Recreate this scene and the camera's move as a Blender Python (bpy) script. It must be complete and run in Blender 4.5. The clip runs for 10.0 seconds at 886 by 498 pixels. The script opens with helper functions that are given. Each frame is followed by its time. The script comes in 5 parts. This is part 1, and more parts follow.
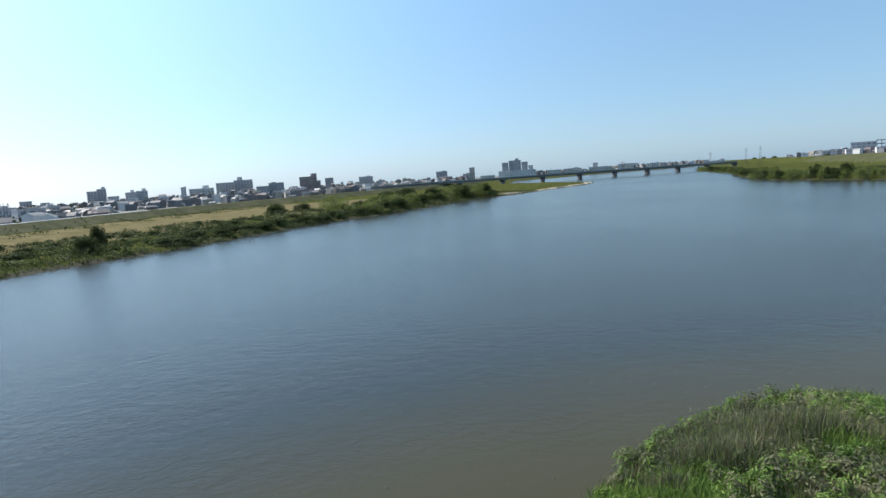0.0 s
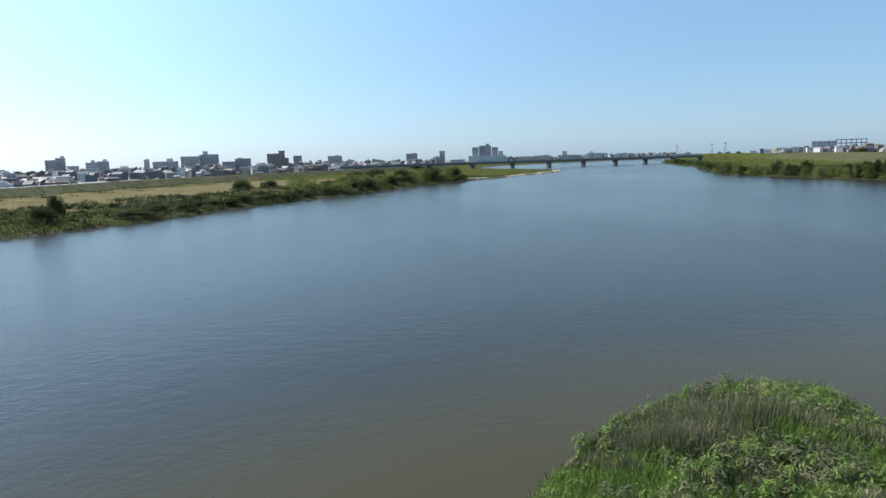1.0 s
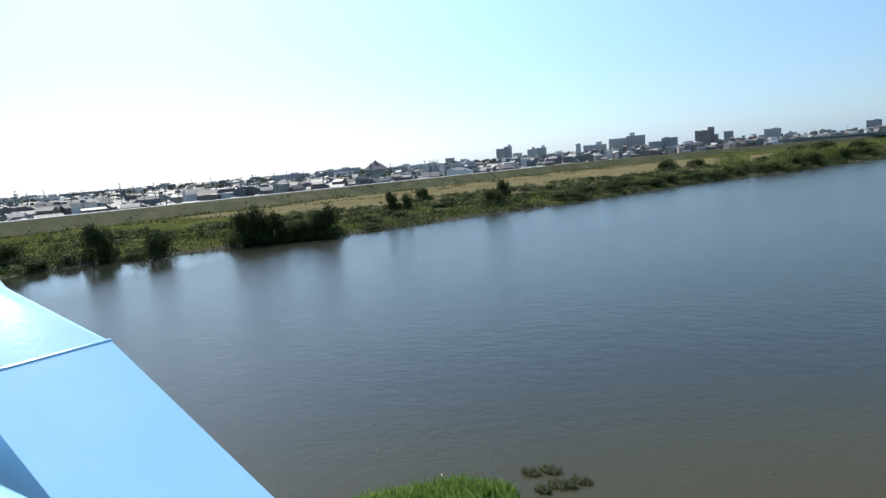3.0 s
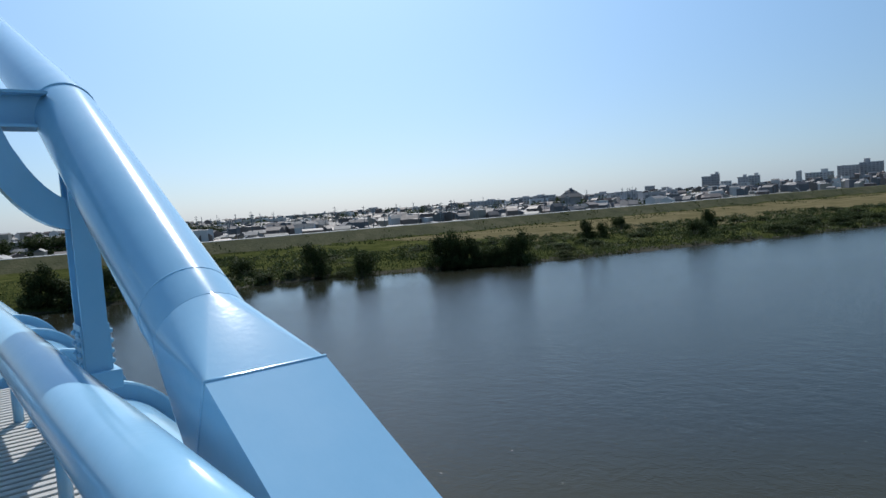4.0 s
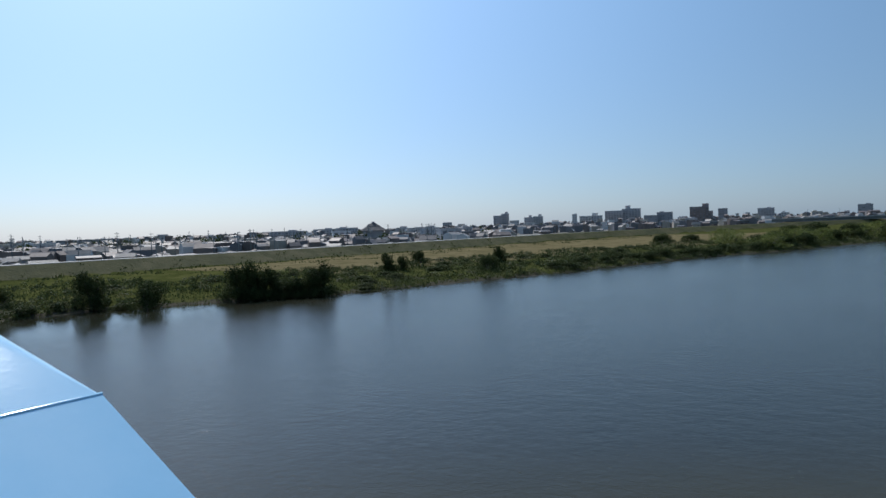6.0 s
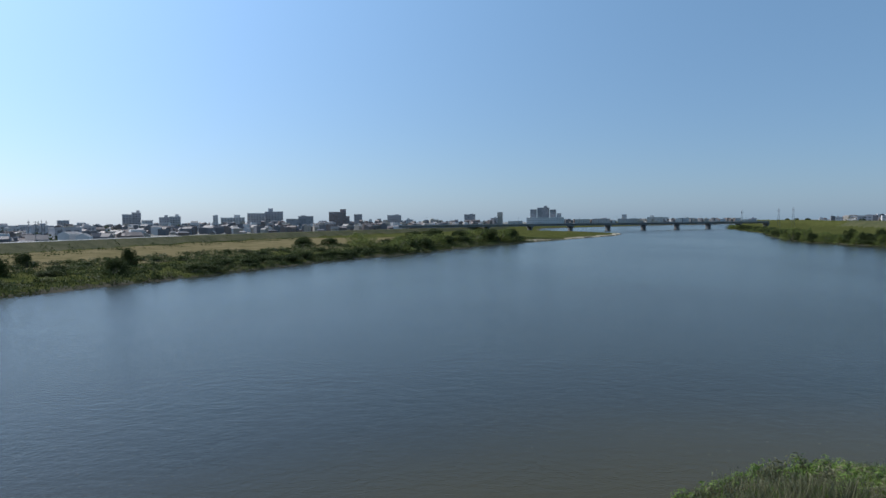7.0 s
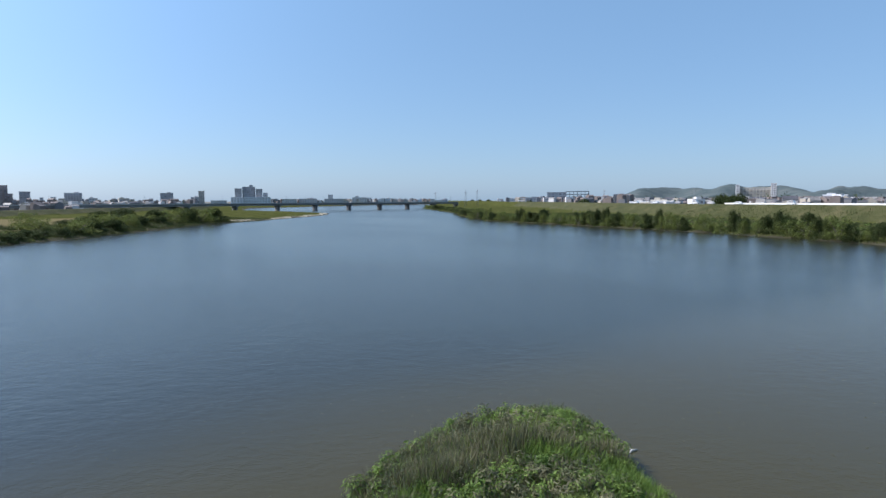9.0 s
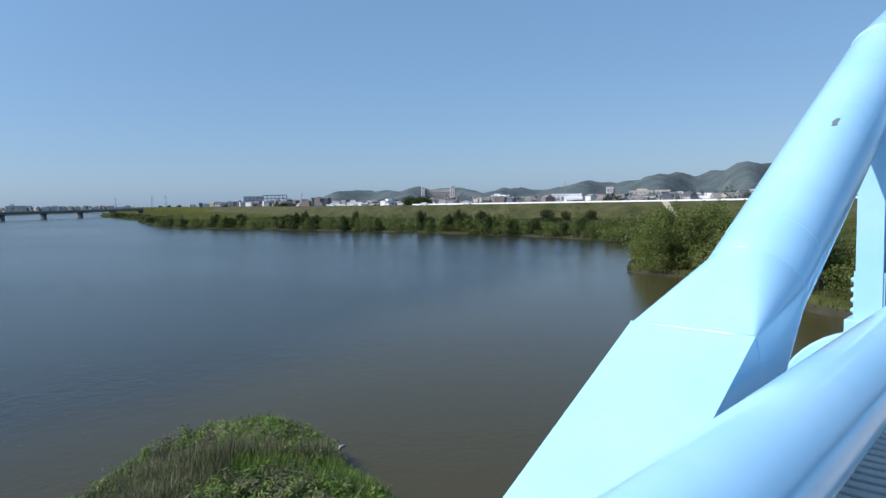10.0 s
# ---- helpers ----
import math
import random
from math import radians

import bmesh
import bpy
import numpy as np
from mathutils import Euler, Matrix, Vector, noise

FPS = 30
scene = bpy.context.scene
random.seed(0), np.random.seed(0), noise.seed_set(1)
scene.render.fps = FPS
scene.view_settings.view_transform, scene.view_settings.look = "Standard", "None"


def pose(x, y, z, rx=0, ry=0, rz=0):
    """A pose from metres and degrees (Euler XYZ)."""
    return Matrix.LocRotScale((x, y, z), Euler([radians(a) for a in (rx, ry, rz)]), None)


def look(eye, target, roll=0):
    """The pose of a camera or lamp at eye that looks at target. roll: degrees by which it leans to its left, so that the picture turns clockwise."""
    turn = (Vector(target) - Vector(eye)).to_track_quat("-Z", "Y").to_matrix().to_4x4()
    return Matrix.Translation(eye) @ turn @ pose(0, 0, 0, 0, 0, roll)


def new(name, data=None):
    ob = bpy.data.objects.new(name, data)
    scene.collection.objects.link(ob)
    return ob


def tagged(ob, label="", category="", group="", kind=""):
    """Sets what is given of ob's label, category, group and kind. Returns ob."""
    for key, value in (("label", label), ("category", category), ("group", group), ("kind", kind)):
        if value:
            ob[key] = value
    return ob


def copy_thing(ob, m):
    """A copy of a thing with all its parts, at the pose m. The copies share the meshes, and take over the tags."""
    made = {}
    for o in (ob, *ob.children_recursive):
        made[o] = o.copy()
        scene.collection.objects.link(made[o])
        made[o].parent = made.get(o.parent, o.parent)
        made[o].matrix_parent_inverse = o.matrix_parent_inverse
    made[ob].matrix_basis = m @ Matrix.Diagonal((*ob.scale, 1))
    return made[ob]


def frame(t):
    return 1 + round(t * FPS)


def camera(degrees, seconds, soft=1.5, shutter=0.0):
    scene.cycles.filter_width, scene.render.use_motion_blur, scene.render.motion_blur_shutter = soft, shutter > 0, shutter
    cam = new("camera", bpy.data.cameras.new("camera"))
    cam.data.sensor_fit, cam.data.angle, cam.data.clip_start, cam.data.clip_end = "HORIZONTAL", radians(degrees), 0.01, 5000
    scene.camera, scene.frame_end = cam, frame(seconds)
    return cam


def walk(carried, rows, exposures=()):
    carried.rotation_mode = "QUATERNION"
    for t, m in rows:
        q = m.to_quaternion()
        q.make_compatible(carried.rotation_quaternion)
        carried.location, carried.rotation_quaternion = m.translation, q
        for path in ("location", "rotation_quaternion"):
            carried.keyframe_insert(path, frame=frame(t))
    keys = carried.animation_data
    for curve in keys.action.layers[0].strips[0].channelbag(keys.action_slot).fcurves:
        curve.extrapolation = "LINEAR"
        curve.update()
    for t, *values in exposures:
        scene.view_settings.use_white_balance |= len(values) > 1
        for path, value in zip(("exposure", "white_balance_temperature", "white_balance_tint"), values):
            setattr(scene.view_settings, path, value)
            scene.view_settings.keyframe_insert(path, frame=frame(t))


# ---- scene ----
EYE = 12.0
cam = camera(67.7, 10.0, soft=1.5)
PATH = [
    (0.0, pose(-0.090, 0.000, EYE + 0.000, 83.89, 3.81, 1.51)),
    (0.5, pose(-0.090, 0.013, EYE + 0.000, 82.94, 2.60, 0.94)),
    (1.0, pose(-0.090, 0.027, EYE + 0.000, 82.31, 1.60, -1.08)),
    (1.5, pose(-0.090, 0.040, EYE + 0.000, 81.81, 2.30, 5.57)),
    (2.0, pose(-0.075, 0.046, EYE + 0.000, 81.06, 3.47, 14.97)),
    (2.5, pose(-0.058, 0.056, EYE + 0.008, 81.11, 3.90, 21.25)),
    (2.8, pose(-0.054, 0.058, EYE + 0.014, 81.65, 4.06, 25.89)),
    (3.0, pose(-0.046, 0.042, EYE + 0.032, 82.55, 4.52, 34.41)),
    (3.2, pose(-0.070, 0.040, EYE + 0.030, 83.16, 5.05, 41.39)),
    (3.75, pose(-0.080, 0.045, EYE + 0.040, 85.40, 4.50, 51.40)),
    (4.3, pose(-0.090, 0.036, EYE + 0.060, 86.86, 3.14, 49.72)),
    (4.5, pose(-0.090, 0.036, EYE + 0.060, 87.07, 3.23, 47.85)),
    (5.0, pose(-0.090, 0.036, EYE + 0.060, 87.81, 2.63, 42.75)),
    (5.2, pose(-0.090, 0.036, EYE + 0.060, 87.63, 2.26, 41.23)),
    (5.75, pose(-0.090, 0.040, EYE + 0.045, 87.85, 1.95, 37.90)),
    (6.3, pose(-0.090, 0.030, EYE + 0.030, 88.01, 1.65, 26.14)),
    (6.5, pose(-0.090, 0.030, EYE + 0.021, 87.84, 1.11, 18.49)),
    (7.0, pose(-0.090, 0.030, EYE + 0.000, 87.62, 0.52, 3.91)),
    (7.5, pose(-0.097, 0.037, EYE - 0.017, 87.29, 0.10, -7.55)),
    (8.0, pose(-0.103, 0.043, EYE - 0.033, 86.89, -0.43, -9.81)),
    (8.5, pose(-0.110, 0.050, EYE - 0.050, 86.28, -0.47, -11.91)),
    (9.0, pose(-0.130, 0.060, EYE - 0.070, 85.73, 0.18, -21.05)),
    (9.5, pose(-0.130, 0.050, EYE - 0.080, 85.41, 0.87, -34.60)),
    (9.8, pose(-0.106, 0.020, EYE - 0.068, 85.85, 0.90, -42.80)),
    (10.0, pose(-0.090, 0.000, EYE - 0.060, 85.72, 1.24, -46.72)),
]
EXPOSURES = [(0.0, 0.68, 6500, 10), (2.0, 0.68, 6480, 10), (2.5, 0.66, 6450, 10), (3.2, 0.46, 6400, 10), (4.3, -0.28, 6200, 11), (5.2, -0.28, 6200, 12), (6.5, -0.04, 6200, 12), (7.5, 0.24, 6250, 14), (8.5, 0.50, 6300, 16), (9.0, 0.56, 6250, 16), (9.5, 0.58, 6200, 15), (10.0, 0.32, 6150, 15)]
walk(cam, PATH, EXPOSURES)

# ---- world and sun ----
SUN_AZ, SUN_EL = 60.0, 44.0
SUN_DIR = Vector((-math.sin(radians(SUN_AZ)) * math.cos(radians(SUN_EL)), math.cos(radians(SUN_AZ)) * math.cos(radians(SUN_EL)), math.sin(radians(SUN_EL))))
world = bpy.data.worlds.new("sky")
scene.world = world
world.use_nodes = True
wn = world.node_tree.nodes
sky = wn.new("ShaderNodeTexSky")
sky.sky_type = "NISHITA"
sky.sun_disc = False
sky.sun_elevation = radians(SUN_EL)
sky.sun_rotation = radians(-SUN_AZ)
sky.altitude = 500
sky.air_density, sky.dust_density, sky.ozone_density = 1.0, 1.1, 3.0
wn["Background"].inputs["Strength"].default_value = 0.075
haze = wn.new("ShaderNodeMix")
haze.data_type, haze.blend_type = "RGBA", "ADD"
haze.inputs[0].default_value = 1.0
haze.inputs[7].default_value = (1.25, 2.5, 3.9, 1)
thin = wn.new("ShaderNodeVectorMath")
thin.operation = "SCALE"
thin.inputs["Scale"].default_value = 0.6
world.node_tree.links.new(sky.outputs[0], thin.inputs[0])
world.node_tree.links.new(thin.outputs[0], haze.inputs[6])
# bright hazy glow that widens round the sun
way = wn.new("ShaderNodeTexCoord")
toward = wn.new("ShaderNodeVectorMath")
toward.operation = "DOT_PRODUCT"
toward.inputs[1].default_value = SUN_DIR
world.node_tree.links.new(way.outputs["Generated"], toward.inputs[0])
glow = wn.new("ShaderNodeMath")
glow.operation, glow.use_clamp = "MAXIMUM", True
glow.inputs[1].default_value = 0.0
world.node_tree.links.new(toward.outputs["Value"], glow.inputs[0])
cube = wn.new("ShaderNodeMath")
cube.operation = "POWER"
cube.inputs[1].default_value = 3.0
world.node_tree.links.new(glow.outputs[0], cube.inputs[0])
gain = wn.new("ShaderNodeMath")
gain.operation = "MULTIPLY_ADD"
gain.inputs[1].default_value, gain.inputs[2].default_value = 1.35, 0.96
world.node_tree.links.new(cube.outputs[0], gain.inputs[0])
bright = wn.new("ShaderNodeVectorMath")
bright.operation = "SCALE"
world.node_tree.links.new(haze.outputs[2], bright.inputs[0])
world.node_tree.links.new(gain.outputs[0], bright.inputs["Scale"])
world.node_tree.links.new(bright.outputs[0], wn["Background"].inputs["Color"])
sun_data = bpy.data.lights.new("sun", "SUN")
sun_data.energy, sun_data.angle, sun_data.color = 5.0, radians(0.53), (1.0, 0.95, 0.87)
sun = new("sun", sun_data)
sun.matrix_world = look(SUN_DIR * 200, (0, 0, 0))


# ---- materials ----
def material(name, colours, rough=0.6, metal=0.0, scale=1.0, bump=0.0, bump_scale=None, island=False, random_ob=False, detail=6.0, spec=0.5, thin=0.0):
    """Noise-mixed colours at two scales with a fine relief."""
    m = bpy.data.materials.new(name)
    m.use_nodes = True
    n, l = m.node_tree.nodes, m.node_tree.links
    b = n["Principled BSDF"]
    b.inputs["Roughness"].default_value = rough
    b.inputs["Metallic"].default_value = metal
    b.inputs["Specular IOR Level"].default_value = spec
    co = n.new("ShaderNodeTexCoord")
    big = n.new("ShaderNodeTexNoise")
    big.inputs["Scale"].default_value = scale
    big.inputs["Detail"].default_value = detail
    big.inputs["Roughness"].default_value = 0.62
    l.new(co.outputs["Object"], big.inputs["Vector"])
    ramp = n.new("ShaderNodeValToRGB")
    el = ramp.color_ramp.elements
    el[0].position, el[1].position = 0.3, 0.7
    el[0].color, el[1].color = (*colours[0], 1), (*colours[-1], 1)
    for i, c in enumerate(colours[1:-1]):
        e = el.new(0.3 + 0.4 * (i + 1) / (len(colours) - 1))
        e.color = (*c, 1)
    l.new(big.outputs["Fac"], ramp.inputs["Fac"])
    out = ramp.outputs["Color"]
    if island or random_ob:
        src = n.new("ShaderNodeNewGeometry" if island else "ShaderNodeObjectInfo")
        hsv = n.new("ShaderNodeHueSaturation")
        mr = n.new("ShaderNodeMapRange")
        mr.inputs["To Min"].default_value, mr.inputs["To Max"].default_value = 0.65, 1.4
        l.new(src.outputs["Random Per Island" if island else "Random"], mr.inputs["Value"])
        l.new(mr.outputs[0], hsv.inputs["Value"])
        l.new(out, hsv.inputs["Color"])
        out = hsv.outputs["Color"]
    l.new(out, b.inputs["Base Color"])
    if thin:
        tr = n.new("ShaderNodeBsdfTranslucent")
        l.new(out, tr.inputs["Color"])
        ms = n.new("ShaderNodeMixShader")
        ms.inputs[0].default_value = thin
        l.new(b.outputs[0], ms.inputs[1])
        l.new(tr.outputs[0], ms.inputs[2])
        l.new(ms.outputs[0], n["Material Output"].inputs["Surface"])
    if bump:
        fine = n.new("ShaderNodeTexNoise")
        fine.inputs["Scale"].default_value = bump_scale or scale * 8
        fine.inputs["Detail"].default_value = 5
        l.new(co.outputs["Object"], fine.inputs["Vector"])
        bp = n.new("ShaderNodeBump")
        bp.inputs["Strength"].default_value = bump
        bp.inputs["Distance"].default_value = 0.3 / (bump_scale or scale * 8)
        l.new(fine.outputs["Fac"], bp.inputs["Height"])
        l.new(bp.outputs[0], b.inputs["Normal"])
    return m


def water_material():
    m = bpy.data.materials.new("river_water")
    m.use_nodes = True
    n, l = m.node_tree.nodes, m.node_tree.links
    b = n["Principled BSDF"]
    b.inputs["IOR"].default_value = 1.33
    b.inputs["Specular IOR Level"].default_value = 0.225
    co = n.new("ShaderNodeTexCoord")

    def math_node(op, a, c, d=None):
        k = n.new("ShaderNodeMath")
        k.operation = op
        for i, v in enumerate((a, c, d)):
            if v is None:
                continue
            if isinstance(v, (int, float)):
                k.inputs[i].default_value = v
            else:
                l.new(v, k.inputs[i])
        return k.outputs[0]

    def noise_node(scale, detail=2.0, stretch=(1, 1, 1)):
        mp = n.new("ShaderNodeMapping")
        mp.inputs["Scale"].default_value = stretch
        l.new(co.outputs["Object"], mp.inputs["Vector"])
        w = n.new("ShaderNodeTexNoise")
        w.inputs["Scale"].default_value = scale
        w.inputs["Detail"].default_value = detail
        l.new(mp.outputs[0], w.inputs["Vector"])
        return w.outputs["Fac"]

    def along(direction):
        d = n.new("ShaderNodeVectorMath")
        d.operation = "DOT_PRODUCT"
        d.inputs[1].default_value = direction
        l.new(co.outputs["Object"], d.inputs[0])
        return d.outputs["Value"]

    def fade(value, lo, hi, a=0.0, c=1.0):
        mr = n.new("ShaderNodeMapRange")
        mr.interpolation_type = "SMOOTHSTEP"
        for key, v in (("From Min", lo), ("From Max", hi), ("To Min", a), ("To Max", c)):
            mr.inputs[key].default_value = v
        l.new(value, mr.inputs["Value"])
        return mr.outputs[0]

    # murky shoal water round the islets, clearer deep water farther out
    west = math_node("MULTIPLY", math_node("MAXIMUM", along((-1.0, 0.0, 0)), 0.0), 0.45)
    depth = fade(math_node("MULTIPLY_ADD", noise_node(0.05, 5), 14, math_node("ADD", along((-0.3, 1.0, 0)), west)), 32, 52)
    mix = n.new("ShaderNodeMix")
    mix.data_type = "RGBA"
    mix.inputs[6].default_value = (0.042, 0.036, 0.0155, 1)
    mix.inputs[7].default_value = (0.019, 0.020, 0.0135, 1)
    l.new(depth, mix.inputs[0])
    l.new(mix.outputs[2], b.inputs["Base Color"])
    # sheltered calm strip below the town-side bank, wind-ruffled water elsewhere
    lee = fade(math_node("MULTIPLY_ADD", noise_node(0.06, 3), 24, along((0.83, 0.0, 0))), -74, -48)
    gust = fade(noise_node(0.022, 4, (1, 0.45, 1)), 0.38, 0.62, 0.9, 1.08)
    ruffle = math_node("MULTIPLY", math_node("MULTIPLY", math_node("MULTIPLY_ADD", lee, 0.82, 0.18), gust), math_node("MULTIPLY_ADD", depth, 0.45, 0.55))
    l.new(math_node("MULTIPLY_ADD", ruffle, 0.13, 0.04), b.inputs["Roughness"])
    total = None
    for scale, height in ((0.35, 0.024), (1.1, 0.030), (2.6, 0.019), (7.0, 0.013), (21.0, 0.0052)):
        h = math_node("MULTIPLY", noise_node(scale), height)
        total = math_node("ADD", total, h) if total else h
    total = math_node("MULTIPLY", total, ruffle)
    # scattered steep wavelets that catch the sun
    cell = n.new("ShaderNodeTexVoronoi")
    cell.voronoi_dimensions = "2D"
    cell.inputs["Scale"].default_value = 0.38
    l.new(co.outputs["Object"], cell.inputs["Vector"])
    dome = math_node("MULTIPLY", fade(cell.outputs["Distance"], 0.0, 0.034, 1.0, 0.0), 0.020)
    bp = n.new("ShaderNodeBump")
    bp.inputs["Strength"].default_value = 1.0
    bp.inputs["Distance"].default_value = 1.0
    l.new(math_node("ADD", total, dome), bp.inputs["Height"])
    l.new(bp.outputs[0], b.inputs["Normal"])
    return m


M_WATER = water_material()
M_BLUE = material("sky_blue_paint", [(0.27, 0.50, 0.68), (0.30, 0.53, 0.71), (0.34, 0.56, 0.73)], rough=0.14, spec=0.44, scale=1.6, bump=0.06, bump_scale=38)
M_MEADOW = material("meadow_grass", [(0.026, 0.032, 0.011), (0.052, 0.058, 0.018), (0.085, 0.084, 0.032)], rough=1.0, scale=0.22, bump=1.0, bump_scale=1.5, spec=0.0)
M_DRY = material("dry_field_grass", [(0.075, 0.07, 0.032), (0.125, 0.105, 0.056), (0.155, 0.13, 0.075)], rough=1.0, scale=0.14, bump=0.8, bump_scale=1.5, spec=0.0)
M_LEVEE = material("levee_turf", [(0.032, 0.038, 0.014), (0.052, 0.054, 0.021), (0.082, 0.075, 0.036)], rough=0.95, scale=0.12, bump=1.0, bump_scale=1.2, spec=0.1)
M_SAND = material("river_sand", [(0.22, 0.195, 0.14), (0.32, 0.285, 0.21)], rough=0.9, scale=0.2, bump=0.5, spec=0.2)
M_TOWN = material("town_ground", [(0.10, 0.10, 0.085), (0.16, 0.15, 0.13)], rough=0.9, scale=0.03, bump=0.4, spec=0.2)
M_MUD = material("river_mud", [(0.03, 0.028, 0.018), (0.055, 0.05, 0.03)], rough=0.95, spec=0.1, scale=0.4, bump=0.5)
M_LEAF = material("willow_leaves", [(0.075, 0.10, 0.026), (0.115, 0.14, 0.038), (0.175, 0.19, 0.065)], rough=0.75, scale=0.25, island=True, spec=0.12, thin=0.4)
M_LEAF_DARK = material("dark_leaves", [(0.03, 0.042, 0.015), (0.045, 0.06, 0.021), (0.07, 0.082, 0.032)], rough=0.75, scale=0.25, island=True, spec=0.06, thin=0.22)
M_BANK = material("bank_weeds", [(0.040, 0.055, 0.019), (0.065, 0.082, 0.028), (0.105, 0.112, 0.046)], rough=0.8, scale=0.12, island=True, spec=0.15, thin=0.22)
M_BARK = material("bark", [(0.06, 0.05, 0.04), (0.12, 0.10, 0.08)], rough=0.9, scale=4, bump=0.8)
M_GRASS = material("bright_grass", [(0.08, 0.135, 0.028), (0.125, 0.195, 0.04), (0.185, 0.235, 0.07)], rough=0.7, scale=0.4, island=True, spec=0.3, thin=0.45)
M_REED = material("dry_reed", [(0.075, 0.082, 0.042), (0.12, 0.122, 0.066), (0.20, 0.19, 0.115)], rough=0.8, scale=0.4, island=True, spec=0.2, thin=0.35)
M_STALK = material("grey_green_stalks", [(0.035, 0.045, 0.024), (0.06, 0.072, 0.038), (0.10, 0.105, 0.065)], rough=0.75, scale=0.5, island=True, spec=0.15, thin=0.2)
M_CONC = material("concrete", [(0.30, 0.30, 0.28), (0.40, 0.39, 0.37)], rough=0.85, scale=0.3, bump=0.2)
M_CONC_DARK = material("weathered_concrete", [(0.13, 0.135, 0.135), (0.20, 0.20, 0.20)], rough=0.85, scale=0.3, bump=0.2)
M_STEEL_DARK = material("girder_paint", [(0.10, 0.12, 0.13), (0.15, 0.17, 0.18)], rough=0.6, scale=0.2)
# girder paint made lighter for the far bridge, with haze in its tone
M_GIRDER = material("hazed_girder_paint", [(0.17, 0.19, 0.20), (0.23, 0.25, 0.26)], rough=0.6, scale=0.2)
M_GRATE = material("galvanised_grating", [(0.34, 0.33, 0.31), (0.46, 0.45, 0.42)], rough=0.6, metal=0.0, scale=6, bump=0.2)
# panes far paler than bare glass, to paint in the haze over the town
M_GLASS = material("hazed_window_glass", [(0.20, 0.20, 0.21), (0.28, 0.27, 0.28)], rough=0.35, scale=0.2, random_ob=True, spec=0.3)
M_WHITE = material("white_paint", [(0.70, 0.71, 0.70), (0.80, 0.80, 0.79)], rough=0.5, scale=0.5)
# woodland green shifted to blue-grey: the distance haze is in the colour
M_HILL = material("hazed_wooded_hill", [(0.045, 0.064, 0.066), (0.066, 0.085, 0.086), (0.10, 0.112, 0.108)], rough=0.95, scale=0.012, bump=1.0, bump_scale=0.05, spec=0.1)
# walls of the far blocks; dark tones are lifted to imitate aerial haze
WALLS = {
    "grey": material("grey_render", [(0.42, 0.40, 0.40), (0.52, 0.50, 0.50)], rough=0.8, scale=0.1),
    "pale": material("pale_tile", [(0.49, 0.48, 0.465), (0.60, 0.585, 0.57)], rough=0.7, scale=0.1),
    "brown": material("brown_tile", [(0.24, 0.19, 0.175), (0.31, 0.26, 0.24)], rough=0.7, scale=0.1),
    "dark": material("dark_tile", [(0.25, 0.25, 0.26), (0.33, 0.33, 0.34)], rough=0.6, scale=0.1),
    "cream": material("cream_render", [(0.38, 0.35, 0.29), (0.48, 0.445, 0.385)], rough=0.8, scale=0.1),
    "white": material("white_render", [(0.58, 0.59, 0.60), (0.68, 0.68, 0.68)], rough=0.75, scale=0.1),
}
HOUSE_WALLS = {
    "cream": material("cream_siding", [(0.27, 0.24, 0.20), (0.36, 0.33, 0.28)], rough=0.8, scale=0.1),
    "brown": material("brown_siding", [(0.13, 0.105, 0.095), (0.19, 0.16, 0.145)], rough=0.8, scale=0.1),
    "dark": material("dark_siding", [(0.11, 0.115, 0.12), (0.17, 0.17, 0.18)], rough=0.7, scale=0.1),
    "pale": material("pale_siding", [(0.50, 0.49, 0.48), (0.62, 0.61, 0.60)], rough=0.8, scale=0.1),
}
ROOFS = [
    material("grey_roof_tile", [(0.12, 0.115, 0.11), (0.24, 0.23, 0.22)], rough=0.62, spec=0.3, scale=0.6, bump=0.5, bump_scale=4),
    material("dark_roof_tile", [(0.045, 0.045, 0.052), (0.085, 0.085, 0.095)], rough=0.62, spec=0.3, scale=0.6, bump=0.5, bump_scale=4),
    material("brown_roof_tile", [(0.13, 0.10, 0.088), (0.20, 0.165, 0.15)], rough=0.6, spec=0.3, scale=0.6, bump=0.5, bump_scale=4),
]


# ---- mesh helpers ----
def mesh_of(name, bm, mats, smooth=False):
    me = bpy.data.meshes.new(name)
    bm.to_mesh(me)
    bm.free()
    for m in mats if isinstance(mats, (list, tuple)) else [mats]:
        me.materials.append(m)
    if smooth:
        me.polygons.foreach_set("use_smooth", [True] * len(me.polygons))
    return me


def raw_mesh(name, verts, faces, mats, smooth=False):
    me = bpy.data.meshes.new(name)
    me.from_pydata([tuple(v) for v in verts], [], [tuple(f) for f in faces])
    for m in mats if isinstance(mats, (list, tuple)) else [mats]:
        me.materials.append(m)
    if smooth:
        me.polygons.foreach_set("use_smooth", [True] * len(me.polygons))
    return me


def part(name, me, parent, label="", m=None):
    ob = new(name, me)
    ob.parent = parent
    if m is not None:
        ob.matrix_basis = m
    if label:
        ob["label"] = label
    return ob


def thing(name, m, label, category, group="", kind=""):
    ob = new(name)
    ob.matrix_basis = m
    return tagged(ob, label, category, group, kind)


